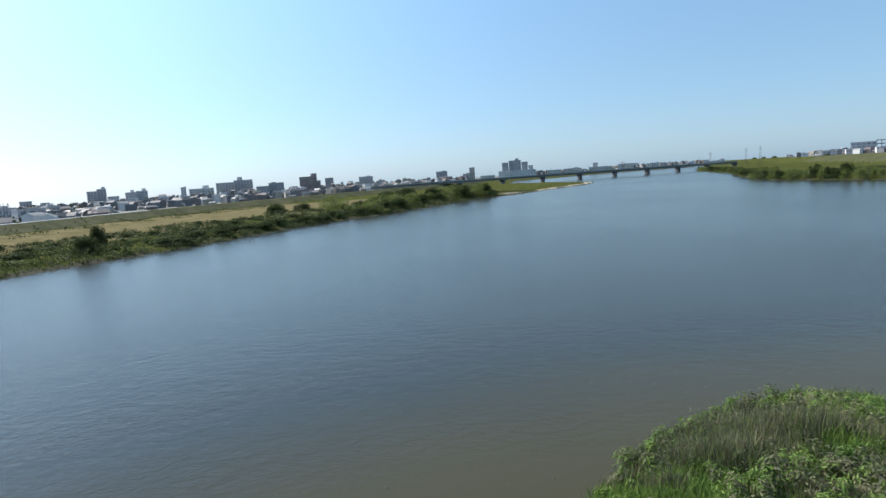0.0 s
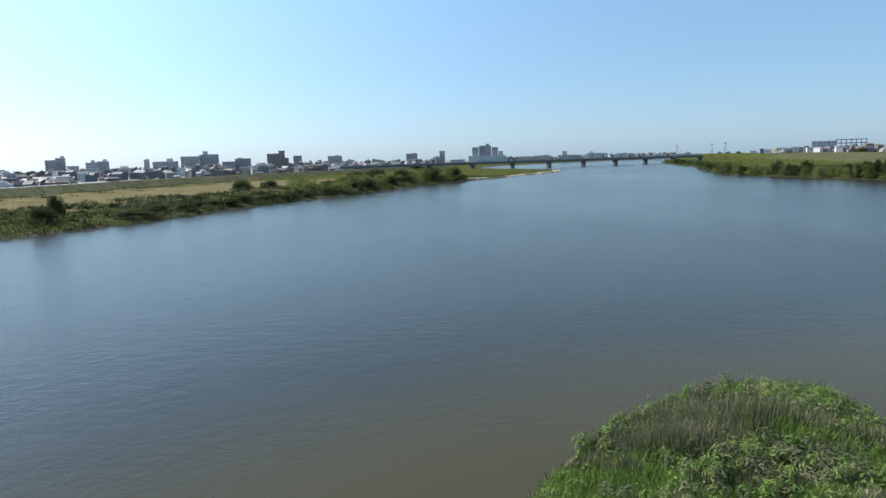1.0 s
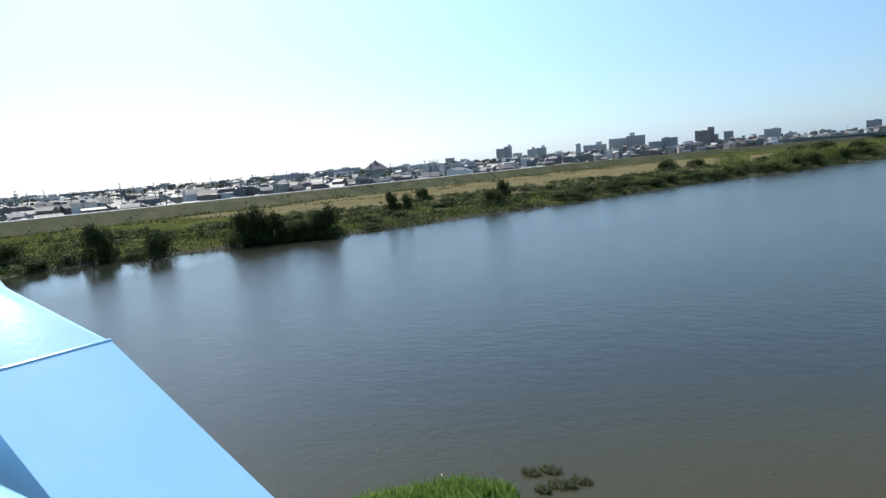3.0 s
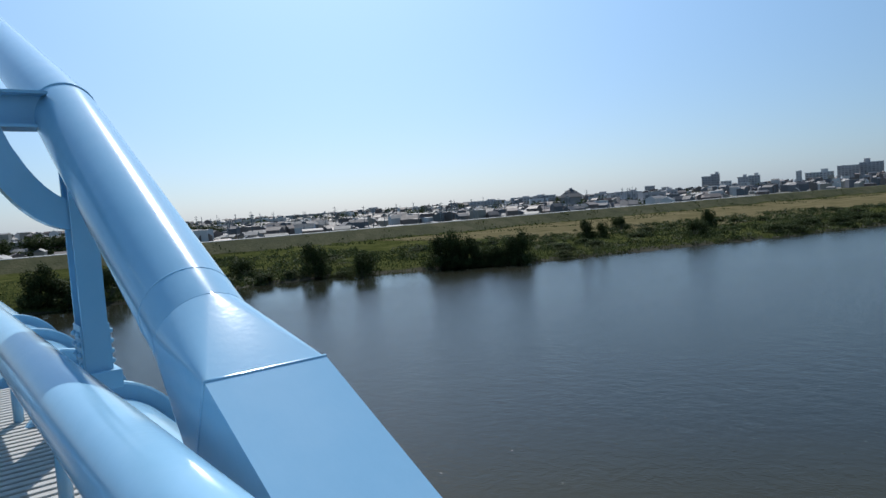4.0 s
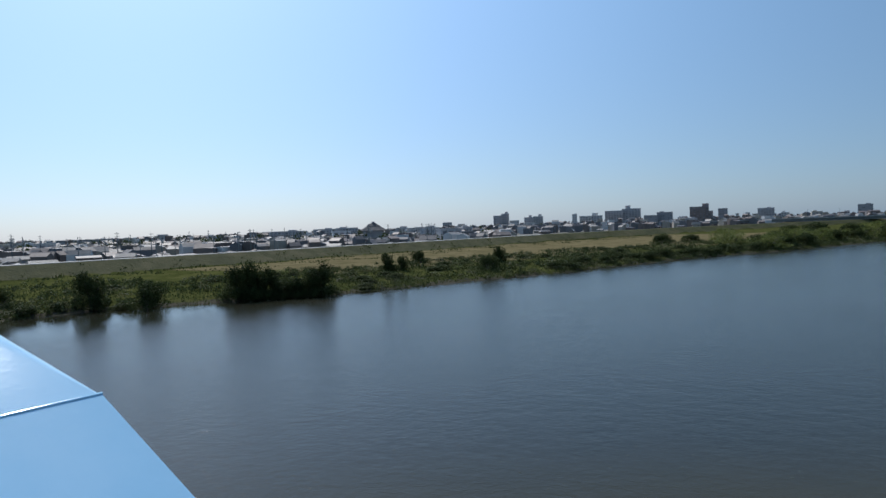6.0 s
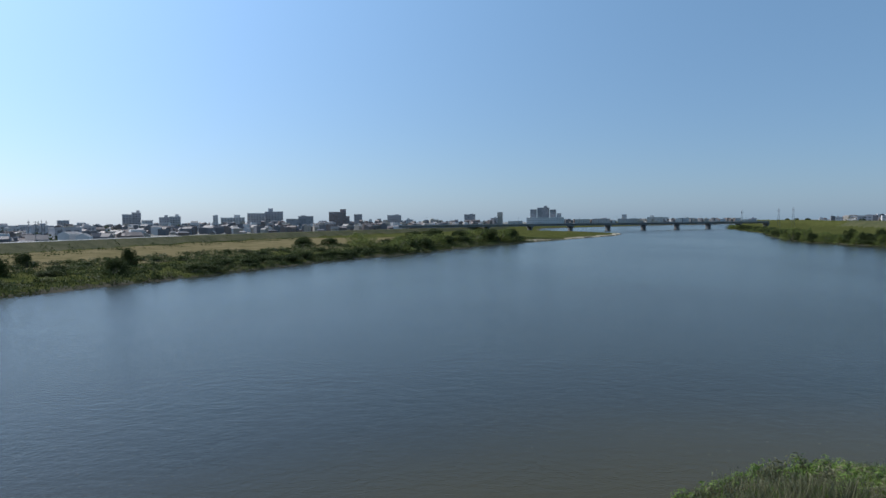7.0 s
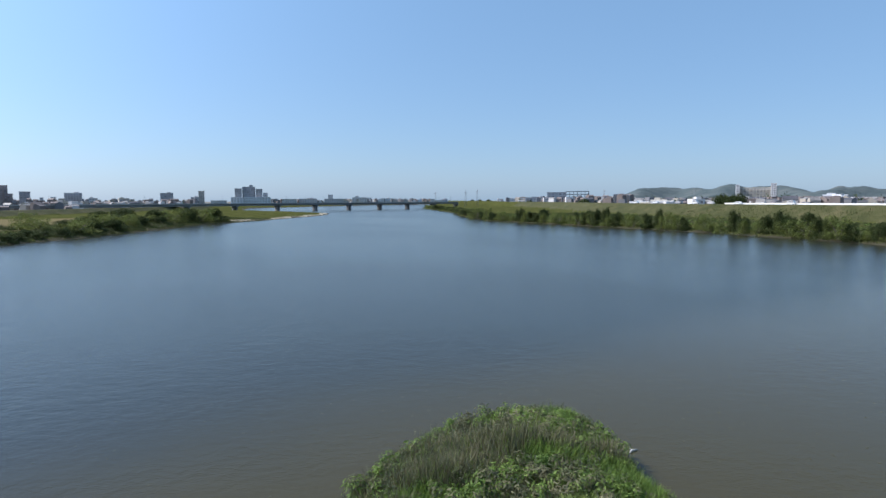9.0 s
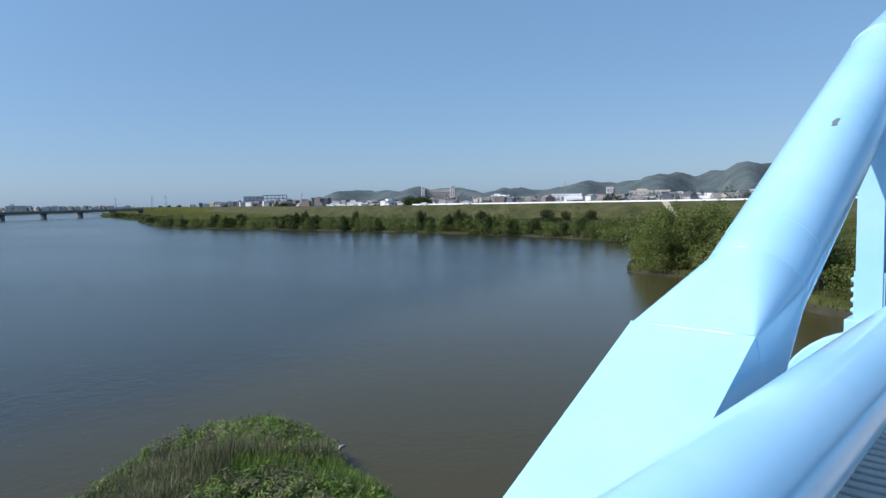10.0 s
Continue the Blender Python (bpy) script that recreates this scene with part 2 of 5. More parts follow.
def add_box(bm, x0, x1, y0, y1, z0, z1, bevel=0.0):
    r = bmesh.ops.create_cube(bm, size=1.0, matrix=Matrix.LocRotScale(((x0 + x1) / 2, (y0 + y1) / 2, (z0 + z1) / 2), None, (x1 - x0, y1 - y0, z1 - z0)))
    if bevel:
        es = list({e for v in r["verts"] for e in v.link_edges})
        bmesh.ops.bevel(bm, geom=es, offset=bevel, segments=2, affect="EDGES", profile=0.5)


def box_mesh(name, x0, x1, y0, y1, z0, z1, mat, bevel=0.0):
    bm = bmesh.new()
    add_box(bm, x0, x1, y0, y1, z0, z1, bevel)
    return mesh_of(name, bm, mat)


def sweep(name, rings, mat, caps=True, smooth=True):
    """A skin through rings of equally many points."""
    n = len(rings[0])
    verts = [p for r in rings for p in r]
    faces = []
    for i in range(len(rings) - 1):
        for j in range(n):
            k = (j + 1) % n
            faces.append((i * n + j, i * n + k, (i + 1) * n + k, (i + 1) * n + j))
    if caps:
        faces.append(tuple(range(n))[::-1])
        faces.append(tuple((len(rings) - 1) * n + j for j in range(n)))
    return raw_mesh(name, verts, faces, mat, smooth)


def tube_rings(points, radii, n=16):
    rings = []
    for i, p in enumerate(points):
        a = Vector(points[min(i + 1, len(points) - 1)]) - Vector(points[max(i - 1, 0)])
        q = a.normalized().to_track_quat("Z", "Y")
        rings.append([Vector(p) + q @ Vector((radii[i] * math.cos(2 * math.pi * j / n), radii[i] * math.sin(2 * math.pi * j / n), 0)) for j in range(n)])
    return rings


# ---- ground ----
LEFT_SHORE = [(-125, -400), (-118, -100), (-114, 0), (-112, 30), (-110, 58), (-100, 71), (-94, 80), (-86, 91), (-81, 104), (-75, 122), (-65, 146), (-57, 177), (-47, 210), (-33, 238), (-15, 283), (7, 345), (40, 401), (98, 514), (115, 574), (96, 640), (66, 720), (60, 800), (80, 1000), (300, 1320), (700, 1750), (1000, 2600)]
RIGHT_SHORE = [(60, -400), (66, -100), (69, 0), (72, 17), (92, 37), (95, 50), (136, 70), (158, 87), (167, 125), (171, 180), (166, 247), (158, 341), (184, 443), (217, 534), (241, 616), (300, 861), (420, 1100), (700, 2000), (900, 2600)]
LEFT_CREST = [(-215, -400), (-208, -200), (-200, 0), (-184, 134), (-174, 214), (-160, 325), (-128, 446), (-69, 598), (16, 751), (20, 1000), (120, 1500), (300, 2500)]
RIGHT_CREST = [(300, -400), (290, 0), (281, 95), (271, 174), (264, 265), (290, 400), (375, 640), (425, 865), (560, 1150), (850, 2000), (1050, 2600)]
ISLAND = [(0.5, 8), (2.3, 19.5), (5, 24), (8, 27.5), (12, 30.2), (15.5, 31), (18, 29.8), (18.5, 26.5), (17.2, 22.8), (16.4, 19.5), (15.2, 14), (15, 8)]
PATCH = [(-18, 10), (-16, 17), (-13.8, 19.4), (-11.6, 19.8), (-10.4, 18), (-8, 12), (-6, 8)]


def line_x(line, y):
    return np.interp(y, [p[1] for p in line], [p[0] for p in line])


def poly_dist(poly, x, y):
    """Signed distance to a polygon, positive inside."""
    x, y = np.asarray(x, float), np.asarray(y, float)
    best = np.full(x.shape, 1e9)
    inside = np.zeros(x.shape, bool)
    for (x0, y0), (x1, y1) in zip(poly, poly[1:] + poly[:1]):
        dx, dy = x1 - x0, y1 - y0
        t = np.clip(((x - x0) * dx + (y - y0) * dy) / (dx * dx + dy * dy), 0, 1)
        best = np.minimum(best, np.hypot(x - x0 - t * dx, y - y0 - t * dy))
        c = (y0 > y) != (y1 > y)
        with np.errstate(divide="ignore", invalid="ignore"):
            inside ^= c & (x < (x1 - x0) * (y - y0) / (y1 - y0 + 1e-12) + x0)
    return np.where(inside, best, -best)


def wobble(x, y, s):
    return np.sin(x / s + 1.7 * np.sin(y / s * 0.7)) * 0.5 + np.sin(y / s * 1.3 + 2.1 * np.sin(x / s * 0.6 + 1)) * 0.5


def ground_z(x, y):
    x, y = np.asarray(x, float), np.asarray(y, float)
    dl = line_x(LEFT_SHORE, y) - x + wobble(x, y, 3.1) * 1.2
    dr = x - line_x(RIGHT_SHORE, y) + wobble(x + 50, y, 3.7) * 1.2
    d = np.maximum(dl, dr)
    z = np.interp(d, [-40, -8, 0, 3, 25, 60], [-3, -1.2, -0.05, 0.7, 1.9, 2.2])
    z = z + np.where(d > 4, wobble(x, y, 9.0) * 0.25, 0)
    for crest, top, base, side in ((LEFT_CREST, 5.8, 2.6, -1), (RIGHT_CREST, 9.0, 3.2, 1)):
        c = (x - line_x(crest, y)) * side
        hump = np.interp(c, [-(top + 10) * 2.4 - 3, -3, 3, 3 + (top + 10) * 2.2], [-10, top, top, -10])
        z = np.where(c > -3, np.maximum(hump, base), np.maximum(z, hump))
    for poly, top in ((ISLAND, 0.9), (PATCH, 0.25)):
        s = poly_dist(poly, x, y) + wobble(x, y, 0.9) * 0.25
        z = np.maximum(z, np.interp(s, [-6, -0.4, 0.6, 4], [-3, -0.15, top * 0.55, top]))
    return z


def build_ground():
    az = np.concatenate([np.arange(-84, 84, 0.33), np.arange(84, 276, 3.0)])
    rad = np.concatenate([np.arange(4, 14, 1.0), np.arange(14, 40, 0.35), 40 * (4900 / 40) ** np.linspace(0, 1, 420)])
    a, r = np.meshgrid(np.radians(az), rad)
    x, y = -np.sin(a) * r, np.cos(a) * r
    z = ground_z(x, y)
    n, k = az.size, rad.size
    verts = np.stack([x, y, z], -1).reshape(-1, 3)
    faces = [(i * n + j, i * n + (j + 1) % n, (i + 1) * n + (j + 1) % n, (i + 1) * n + j) for i in range(k - 1) for j in range(n)]
    me = bpy.data.meshes.new("ground")
    me.from_pydata([(0.0, 0.0, -3.0)] + verts.tolist(), [], [(0, 1 + (j + 1) % n, 1 + j) for j in range(n)] + [tuple(v + 1 for v in f[::-1]) for f in faces])
    for m in (M_MEADOW, M_DRY, M_LEVEE, M_SAND, M_TOWN, M_MUD):
        me.materials.append(m)
    c = verts[[f[0] for f in faces]]
    cx, cy, cz = c[:, 0], c[:, 1], c[:, 2]
    w = wobble(cx, cy, 11.0) * 4 + wobble(cx + 9, cy, 3.3) * 1.5
    idx = np.zeros(len(faces), int)
    dl = line_x(LEFT_SHORE, cy) - cx
    cl = cx - line_x(LEFT_CREST, cy)
    cr = line_x(RIGHT_CREST, cy) - cx
    idx[(cl < -12) | (cr < -16)] = 4
    idx[(dl > -3) & (dl < 3.5 + 0.6 * w) & (cy > 375) & (cy < 590)] = 3
    dr = cx - line_x(RIGHT_SHORE, cy)
    idx[(np.maximum(dl, dr) < 0.8) & (idx != 3)] = 5
    idx[(poly_dist(ISLAND, cx, cy) > 0.5) | (poly_dist(PATCH, cx, cy) > 0.5)] = 0
    idx[cz < -0.1] = 5
    me.polygons.foreach_set("material_index", np.concatenate([np.full(n, 5), idx]).astype(np.int32))
    me.polygons.foreach_set("use_smooth", [True] * len(me.polygons))
    tagged(new("ground", me), "riverside plain of grass, dry fields and levees", "ground", kind="structure")


build_ground()


def ribbon(name, edge0, edge1, ys, steps, lift, mat, label):
    """A sheet on the ground between two lines given as x by y."""
    verts, faces = [], []
    ys = np.asarray(ys, float)
    e0, e1 = edge0(ys), edge1(ys)
    t = np.linspace(0, 1, steps)
    x = e0[:, None] + (e1 - e0)[:, None] * t[None, :]
    y = np.repeat(ys[:, None], steps, 1)
    z = ground_z(x, y) + lift
    verts = np.stack([x, y, z], -1).reshape(-1, 3).tolist()
    faces = [(i * steps + k, i * steps + k + 1, (i + 1) * steps + k + 1, (i + 1) * steps + k) for i in range(len(ys) - 1) for k in range(steps - 1)]
    tagged(new(name, raw_mesh(name, verts, faces, mat, True)), label, "field", kind="structure")


YS = np.concatenate([np.arange(-100, 460, 2.0), np.arange(460, 760, 6.0)])
ribbon("levee_left", lambda y: line_x(LEFT_CREST, y) - 11, lambda y: line_x(LEFT_CREST, y) + 11.5 + wobble(y, y * 0.3, 7.0) * 0.8, YS, 26, 0.06, M_LEVEE, "mown olive turf of the town levee")
ribbon("levee_right", lambda y: line_x(RIGHT_CREST, y) - 20 - wobble(y, y * 0.2, 9.0) * 2.5, lambda y: line_x(RIGHT_CREST, y) + 16, YS[YS > -60], 36, 0.06, M_LEVEE, "rough olive turf of the high levee")
ribbon("field_dry", lambda y: line_x(LEFT_CREST, y) + 13.5 + wobble(y, y * 0.4, 6.0) * 1.0, lambda y: np.maximum(line_x(LEFT_SHORE, y) - 30 + wobble(y, y * 0.7, 8.0) * 5, line_x(LEFT_CREST, y) + 14), np.arange(112, 420, 1.5), 30, 0.05, M_DRY, "tan dry grass field beside the levee")


def build_water():
    edge = np.concatenate([np.arange(-400, 401, 20), [600, 900, 1300, 1900, 2700, 3700, 4900]])
    xs = np.unique(np.concatenate([-edge, edge]))
    n = xs.size
    verts = [(float(x), float(y), 0.0) for y in xs for x in xs]
    faces = [(i * n + j, i * n + j + 1, (i + 1) * n + j + 1, (i + 1) * n + j) for i in range(n - 1) for j in range(n - 1)]
    tagged(new("water", raw_mesh("water", verts, faces, M_WATER, True)), "wide calm blue-brown river with fine ripples", "river", kind="structure")


build_water()


# ---- the blue arch bridge that carries the camera ----
ARCH_Y, ARCH_R, SLOPE = 1.0, 0.22, radians(27.3)
ARCH_Z0 = EYE - 2.0


def arch_point(u, side):
    """Point of the rib's axis, u metres out from the pier along the bridge."""
    bends = [(0, 0), (5.65, 5.65 * math.tan(SLOPE)), (11.2, 5.65 * math.tan(SLOPE) + 5.55 * math.tan(radians(21.0))), (17, 5.65 * math.tan(SLOPE) + 5.55 * math.tan(radians(21.0)) + 5.8 * math.tan(radians(14.5)))]
    return Vector((side * u, ARCH_Y, ARCH_Z0 + float(np.interp(u, [b[0] for b in bends], [b[1] for b in bends]))))


def rib_section(u, side, square, n=32, tall=1.0):
    """Outline of the rib at u: round (0) to square (1)."""
    p = arch_point(u, side)
    t = (arch_point(u + 0.05, side) - arch_point(u - 0.05 if u > 0.05 else u, side)).normalized()
    up = Vector((-t.z * side, 0, abs(t.x))).normalized() if side > 0 else Vector((t.z, 0, abs(t.x))).normalized()
    ring = []
    for j in range(n):
        a = 2 * math.pi * j / n
        c, s = math.cos(a), math.sin(a)
        k = (1 - square) + square * min(1 / max(abs(c), 1e-6), 1 / max(abs(s), 1e-6))
        ring.append(p + Vector((0, 1, 0)) * (ARCH_R * (1 + 0.08 * square) * k * c + 0.015 * square) + up * (ARCH_R * tall * k * s))
    return ring


def square_to_round(u0, u1, side, tall, m=8, steps=6):
    """Folded transition piece: a square with tight corners that opens into a circle."""
    p0, p1 = arch_point(u0, side), arch_point(u1, side)
    up = Vector((-math.sin(SLOPE) * side, 0, math.cos(SLOPE)))
    across = Vector((0, 1, 0))
    rings = []
    for k in range(steps + 1):
        t = k / steps
        p = p0.lerp(p1, t) + across * (0.015 * (1 - t))
        w, h = ARCH_R * (1.08 - 0.08 * t), ARCH_R * (tall + (1 - tall) * t)
        r = 0.012 + (ARCH_R - 0.012) * t
        ring = []
        for q, (sx, sz) in enumerate(((1, 1), (-1, 1), (-1, -1), (1, -1))):
            for i in range(m + 1):
                a = math.pi / 2 * (q + i / m)
                ring.append(p + across * (sx * (w - r) + r * math.cos(a)) + up * (sz * (h - r) + r * math.sin(a)))
        rings.append(ring)
    return sweep("transition_piece", rings, M_BLUE, caps=False)


WELDS = {-1: (2.495, 3.0, 1.06), 1: (2.42, 2.94, 0.97)}


def build_arch(side):
    rib = thing("arch_rib", Matrix.Identity(4), "glossy sky-blue welded steel arch rib with box foot", "bridge arch", "bridge arches")
    weld, neck, tall = WELDS[side]
    me = sweep("box_foot", [rib_section(u, side, 1.0, tall=tall) for u in (0.0, 0.6, 1.2, 1.8, weld)], M_BLUE, smooth=False)
    part("box_foot", me, rib)
    part("transition_piece", square_to_round(weld, neck, side, tall), rib)
    us = [neck, 3.2, 4.0, 4.8, 5.55, 5.75, 7, 9, 11.1, 11.3, 13, 15, 17]
    part("tube", sweep("tube", [rib_section(u, side, 0.0, 48) for u in us], M_BLUE, caps=False), rib)
    for u, sq, size in ((weld, 1.0, 0.7 if side < 0 else 0.4), (neck, 0.0, 0.3), (3.2, 0.0, 0.5), (5.65, 0.0, 1.0)):
        ring = rib_section(u, side, sq, tall=tall if sq else 1.0)
        p = arch_point(u, side)
        t = (arch_point(u + 0.05, side) - p).normalized() * 0.011 * size
        big = [p + (q - p) * (1 + 0.02 * size) for q in ring]
        part("weld_seam", sweep("weld_seam", [[q - t for q in ring], [q - t * 0.6 for q in big], [q + t * 0.6 for q in big], [q + t for q in ring]], M_BLUE), rib)
    return rib


for side in (-1, 1):
    near = build_arch(side)
    # unseen copy behind the camera, added to block skylight from the near faces
    copy_thing(near, pose(0, -3.0, 0))


def paint_chip():
    """A bare patch where the paint has flaked off the rib."""
    t = Vector((math.cos(SLOPE), 0, math.sin(SLOPE)))
    up = Vector((-math.sin(SLOPE), 0, math.cos(SLOPE)))
    foot = arch_point(0, 1)
    pts = []
    for du, da in ((-0.05, -2), (0.0, -4), (0.05, -1), (0.06, 3), (0.0, 2), (-0.03, 4)):
        a = radians(CHIP_ANGLE + da)
        pts.append(foot + t * (CHIP_U / math.cos(SLOPE) + du) + (Vector((0, 1, 0)) * math.cos(a) + up * math.sin(a)) * (ARCH_R + 0.003))
    n = len(pts)
    c = foot + t * (CHIP_U / math.cos(SLOPE))
    low = [p + (c - p).normalized() * 0.006 for p in pts]
    chip = thing("paint_chip", Matrix.Identity(4), "grey bare patch of flaked paint on the rib", "paint flaw")
    part("flake", raw_mesh("flake", pts + low, [tuple(range(n))[::-1]] + [(i, (i + 1) % n, n + (i + 1) % n, n + i) for i in range(n)], M_STEEL_DARK), chip)


CHIP_U, CHIP_ANGLE = 4.12, 108.2
paint_chip()


# ---- pipes, hangers and walkway of the arch bridge ----
def bar_between(name, a, b, r, mat, n=10):
    return sweep(name, tube_rings([a, b], [r, r], n), mat)


PIPE_Z, MAIN_Z, MAIN_R, HANGER_X = EYE - 0.72, EYE - 1.73, 0.52, 5.5
rail = thing("handrail_pipe", Matrix.Identity(4), "thick glossy sky-blue pipe running along the walkway", "pipe")
part("pipe", sweep("pipe", tube_rings([(x, 0.51, PIPE_Z) for x in np.linspace(-17, 17, 35)], [0.15] * 35, 32), M_BLUE), rail)
for x in np.arange(-15.2, 15.3, 1.9):
    part("post", bar_between("post", (x, 0.51, EYE - 1.3), (x, 0.51, PIPE_Z - 0.1), 0.035, M_BLUE), rail)

main_pipe = thing("water_main", Matrix.Identity(4), "large sky-blue water main with raised stiffening rings", "pipe")
part("pipe_shell", sweep("pipe_shell", tube_rings([(x, ARCH_Y, MAIN_Z) for x in np.linspace(-17, 17, 25)], [MAIN_R] * 25, 48), M_BLUE), main_pipe)
for side in (-1, 1):
    for x in (HANGER_X, HANGER_X + 1.9, HANGER_X + 3.8, HANGER_X + 5.7):
        rings = []
        for dx, r in ((-0.05, MAIN_R - 0.02), (-0.05, 0.625), (-0.035, 0.64), (0.035, 0.64), (0.05, 0.625), (0.05, MAIN_R - 0.02)):
            rings.append([(side * x + dx, ARCH_Y + r * math.cos(a), MAIN_Z + r * math.sin(a)) for a in np.linspace(0, 2 * math.pi, 48, endpoint=False)])
        part("stiffening_ring", sweep("stiffening_ring", rings, M_BLUE, caps=False, smooth=False), main_pipe)

# second main, also out of view, added to shade the near steelwork
copy_thing(main_pipe, pose(0, -3.0, 0))


def curved_band(pts, depth, x0, x1):
    """A band of flat plate that follows pts (y, z) with the given depth, between two x."""
    bm = bmesh.new()
    loops = []
    for i, (y, z) in enumerate(pts):
        a, b = pts[max(i - 1, 0)], pts[min(i + 1, len(pts) - 1)]
        t = Vector((b[0] - a[0], b[1] - a[1])).normalized()
        n = Vector((-t.y, t.x)) * depth / 2
        loops.append([bm.verts.new((x, y + s * n.x, z + s * n.y)) for x, s in ((x0, 1), (x1, 1), (x1, -1), (x0, -1))])
    for p, q in zip(loops, loops[1:]):
        for j in range(4):
            bm.faces.new((p[j], p[(j + 1) % 4], q[(j + 1) % 4], q[j]))
    bm.faces.new(loops[0][::-1])
    bm.faces.new(loops[-1])
    bmesh.ops.recalc_face_normals(bm, faces=bm.faces)
    return mesh_of("knee_brace", bm, M_BLUE)


def build_hanger(side):
    x = side * HANGER_X
    top = arch_point(HANGER_X, side).z
    h = thing("hanger_post", Matrix.Identity(4), "sky-blue steel H-section hanger with bolted splice", "hanger", "bridge hangers")
    z0, z1 = EYE - 1.10, top - 0.05
    part("flange", box_mesh("flange", x - 0.14, x - 0.12, 0.915, 1.085, z0, z1, M_BLUE, 0.004), h)
    part("flange", box_mesh("flange", x + 0.12, x + 0.14, 0.915, 1.085, z0, z1, M_BLUE, 0.004), h)
    part("web", box_mesh("web", x - 0.12, x + 0.12, 0.992, 1.008, z0, z1, M_BLUE), h)
    part("base_plate", box_mesh("base_plate", x - 0.2, x + 0.2, 0.86, 1.14, z0 - 0.02, z0 + 0.12, M_BLUE, 0.01), h)
    for y, s in ((0.915, -1), (1.085, 1)):
        part("splice_plate", box_mesh("splice_plate", x - 0.13, x + 0.13, min(y, y + s * 0.012), max(y, y + s * 0.012), z0 + 0.12, z0 + 0.46, M_BLUE, 0.003), h)
        for k in range(4):
            for dx in (-0.08, 0.08):
                a = Vector((x + dx, y + s * 0.012, z0 + 0.17 + 0.075 * k))
                part("bolt", sweep("bolt", tube_rings([a, a + Vector((0, s * 0.014, 0)), a + Vector((0, s * 0.026, 0))], [0.021, 0.021, 0.012], 8), M_BLUE), h)
    pts = [(1.0 - 0.40 * i / 10, EYE + 0.15 + 0.30 * (i / 10) ** 2.2) for i in range(11)] + [(0.52, EYE + 0.60), (0.46, EYE + 0.76)]
    part("knee_brace", curved_band(pts, 0.21, x - 0.09, x + 0.09), h)
    bm = bmesh.new()
    for a, b, c, d in ((0.77, 0.79, -0.13, 0.13), (1.0, 1.02, -0.13, 0.13), (0.79, 1.0, -0.01, 0.01)):
        add_box(bm, x + c, x + d, -0.6, 0.86, EYE + a, EYE + b)
    part("cross_beam", mesh_of("cross_beam", bm, M_BLUE), h)


for side in (-1, 1):
    build_hanger(side)

walkway = thing("walkway", Matrix.Identity(4), "grey slatted metal walkway along the bridge", "walkway", kind="structure")
part("stringer", box_mesh("stringer", -7, 8, 0.67, 0.72, EYE - 1.42, EYE - 1.27, M_GRATE, 0.006), walkway)
part("stringer", box_mesh("stringer", -7, 8, -0.96, -0.9, EYE - 1.42, EYE - 1.27, M_GRATE, 0.006), walkway)
slat_me = box_mesh("slat", -0.028, 0.028, -0.9, 0.67, -0.03, 0.0, M_GRATE, 0.006)
for i in range(165):
    part("slat", slat_me, walkway, m=pose(-7 + 0.09 * i, 0, EYE - 1.3))
pier = thing("bridge_pier", Matrix.Identity(4), "concrete pier in the river under the blue bridge", "pier", kind="structure")
part("shaft", box_mesh("shaft", -0.9, 0.9, -1.2, 1.6, -3, EYE - 2.9, M_CONC, 0.2), pier)
part("cap", box_mesh("cap", -1.3, 1.3, -1.6, 1.9, EYE - 2.9, EYE - 2.33, M_CONC, 0.05), pier)


# ---- trees ----
def leaf_cloud(rng, lobes, count, size, mat, name="crown"):
    """Many small leaf clumps in and on a set of ellipsoid lobes."""
    lob = np.array(lobes)
    wgt = lob[:, 3] * lob[:, 4]
    pick = rng.choice(len(lob), count, p=wgt / wgt.sum())
    d = rng.normal(size=(count, 3))
    d /= np.linalg.norm(d, axis=1)[:, None]
    rad = rng.uniform(0.25, 1.0, count) ** 0.45 * rng.normal(1.0, 0.08, count)
    p = lob[pick, :3] + d * rad[:, None] * lob[pick][:, [3, 3, 4]]
    p[:, 2] = np.abs(p[:, 2] - 0.05) + 0.05
    u = rng.normal(size=(count, 3))
    u /= np.linalg.norm(u, axis=1)[:, None]
    v = np.cross(u, d + rng.normal(scale=0.6, size=(count, 3)))
    v /= np.linalg.norm(v, axis=1)[:, None] + 1e-9
    s = size * rng.uniform(0.5, 1.5, count)[:, None]
    quad = np.stack([p - u * s, p - v * s * 0.55, p + u * s, p + v * s * 0.55], 1).reshape(-1, 3)
    return raw_mesh(name, quad.tolist(), np.arange(4 * count).reshape(-1, 4).tolist(), mat)


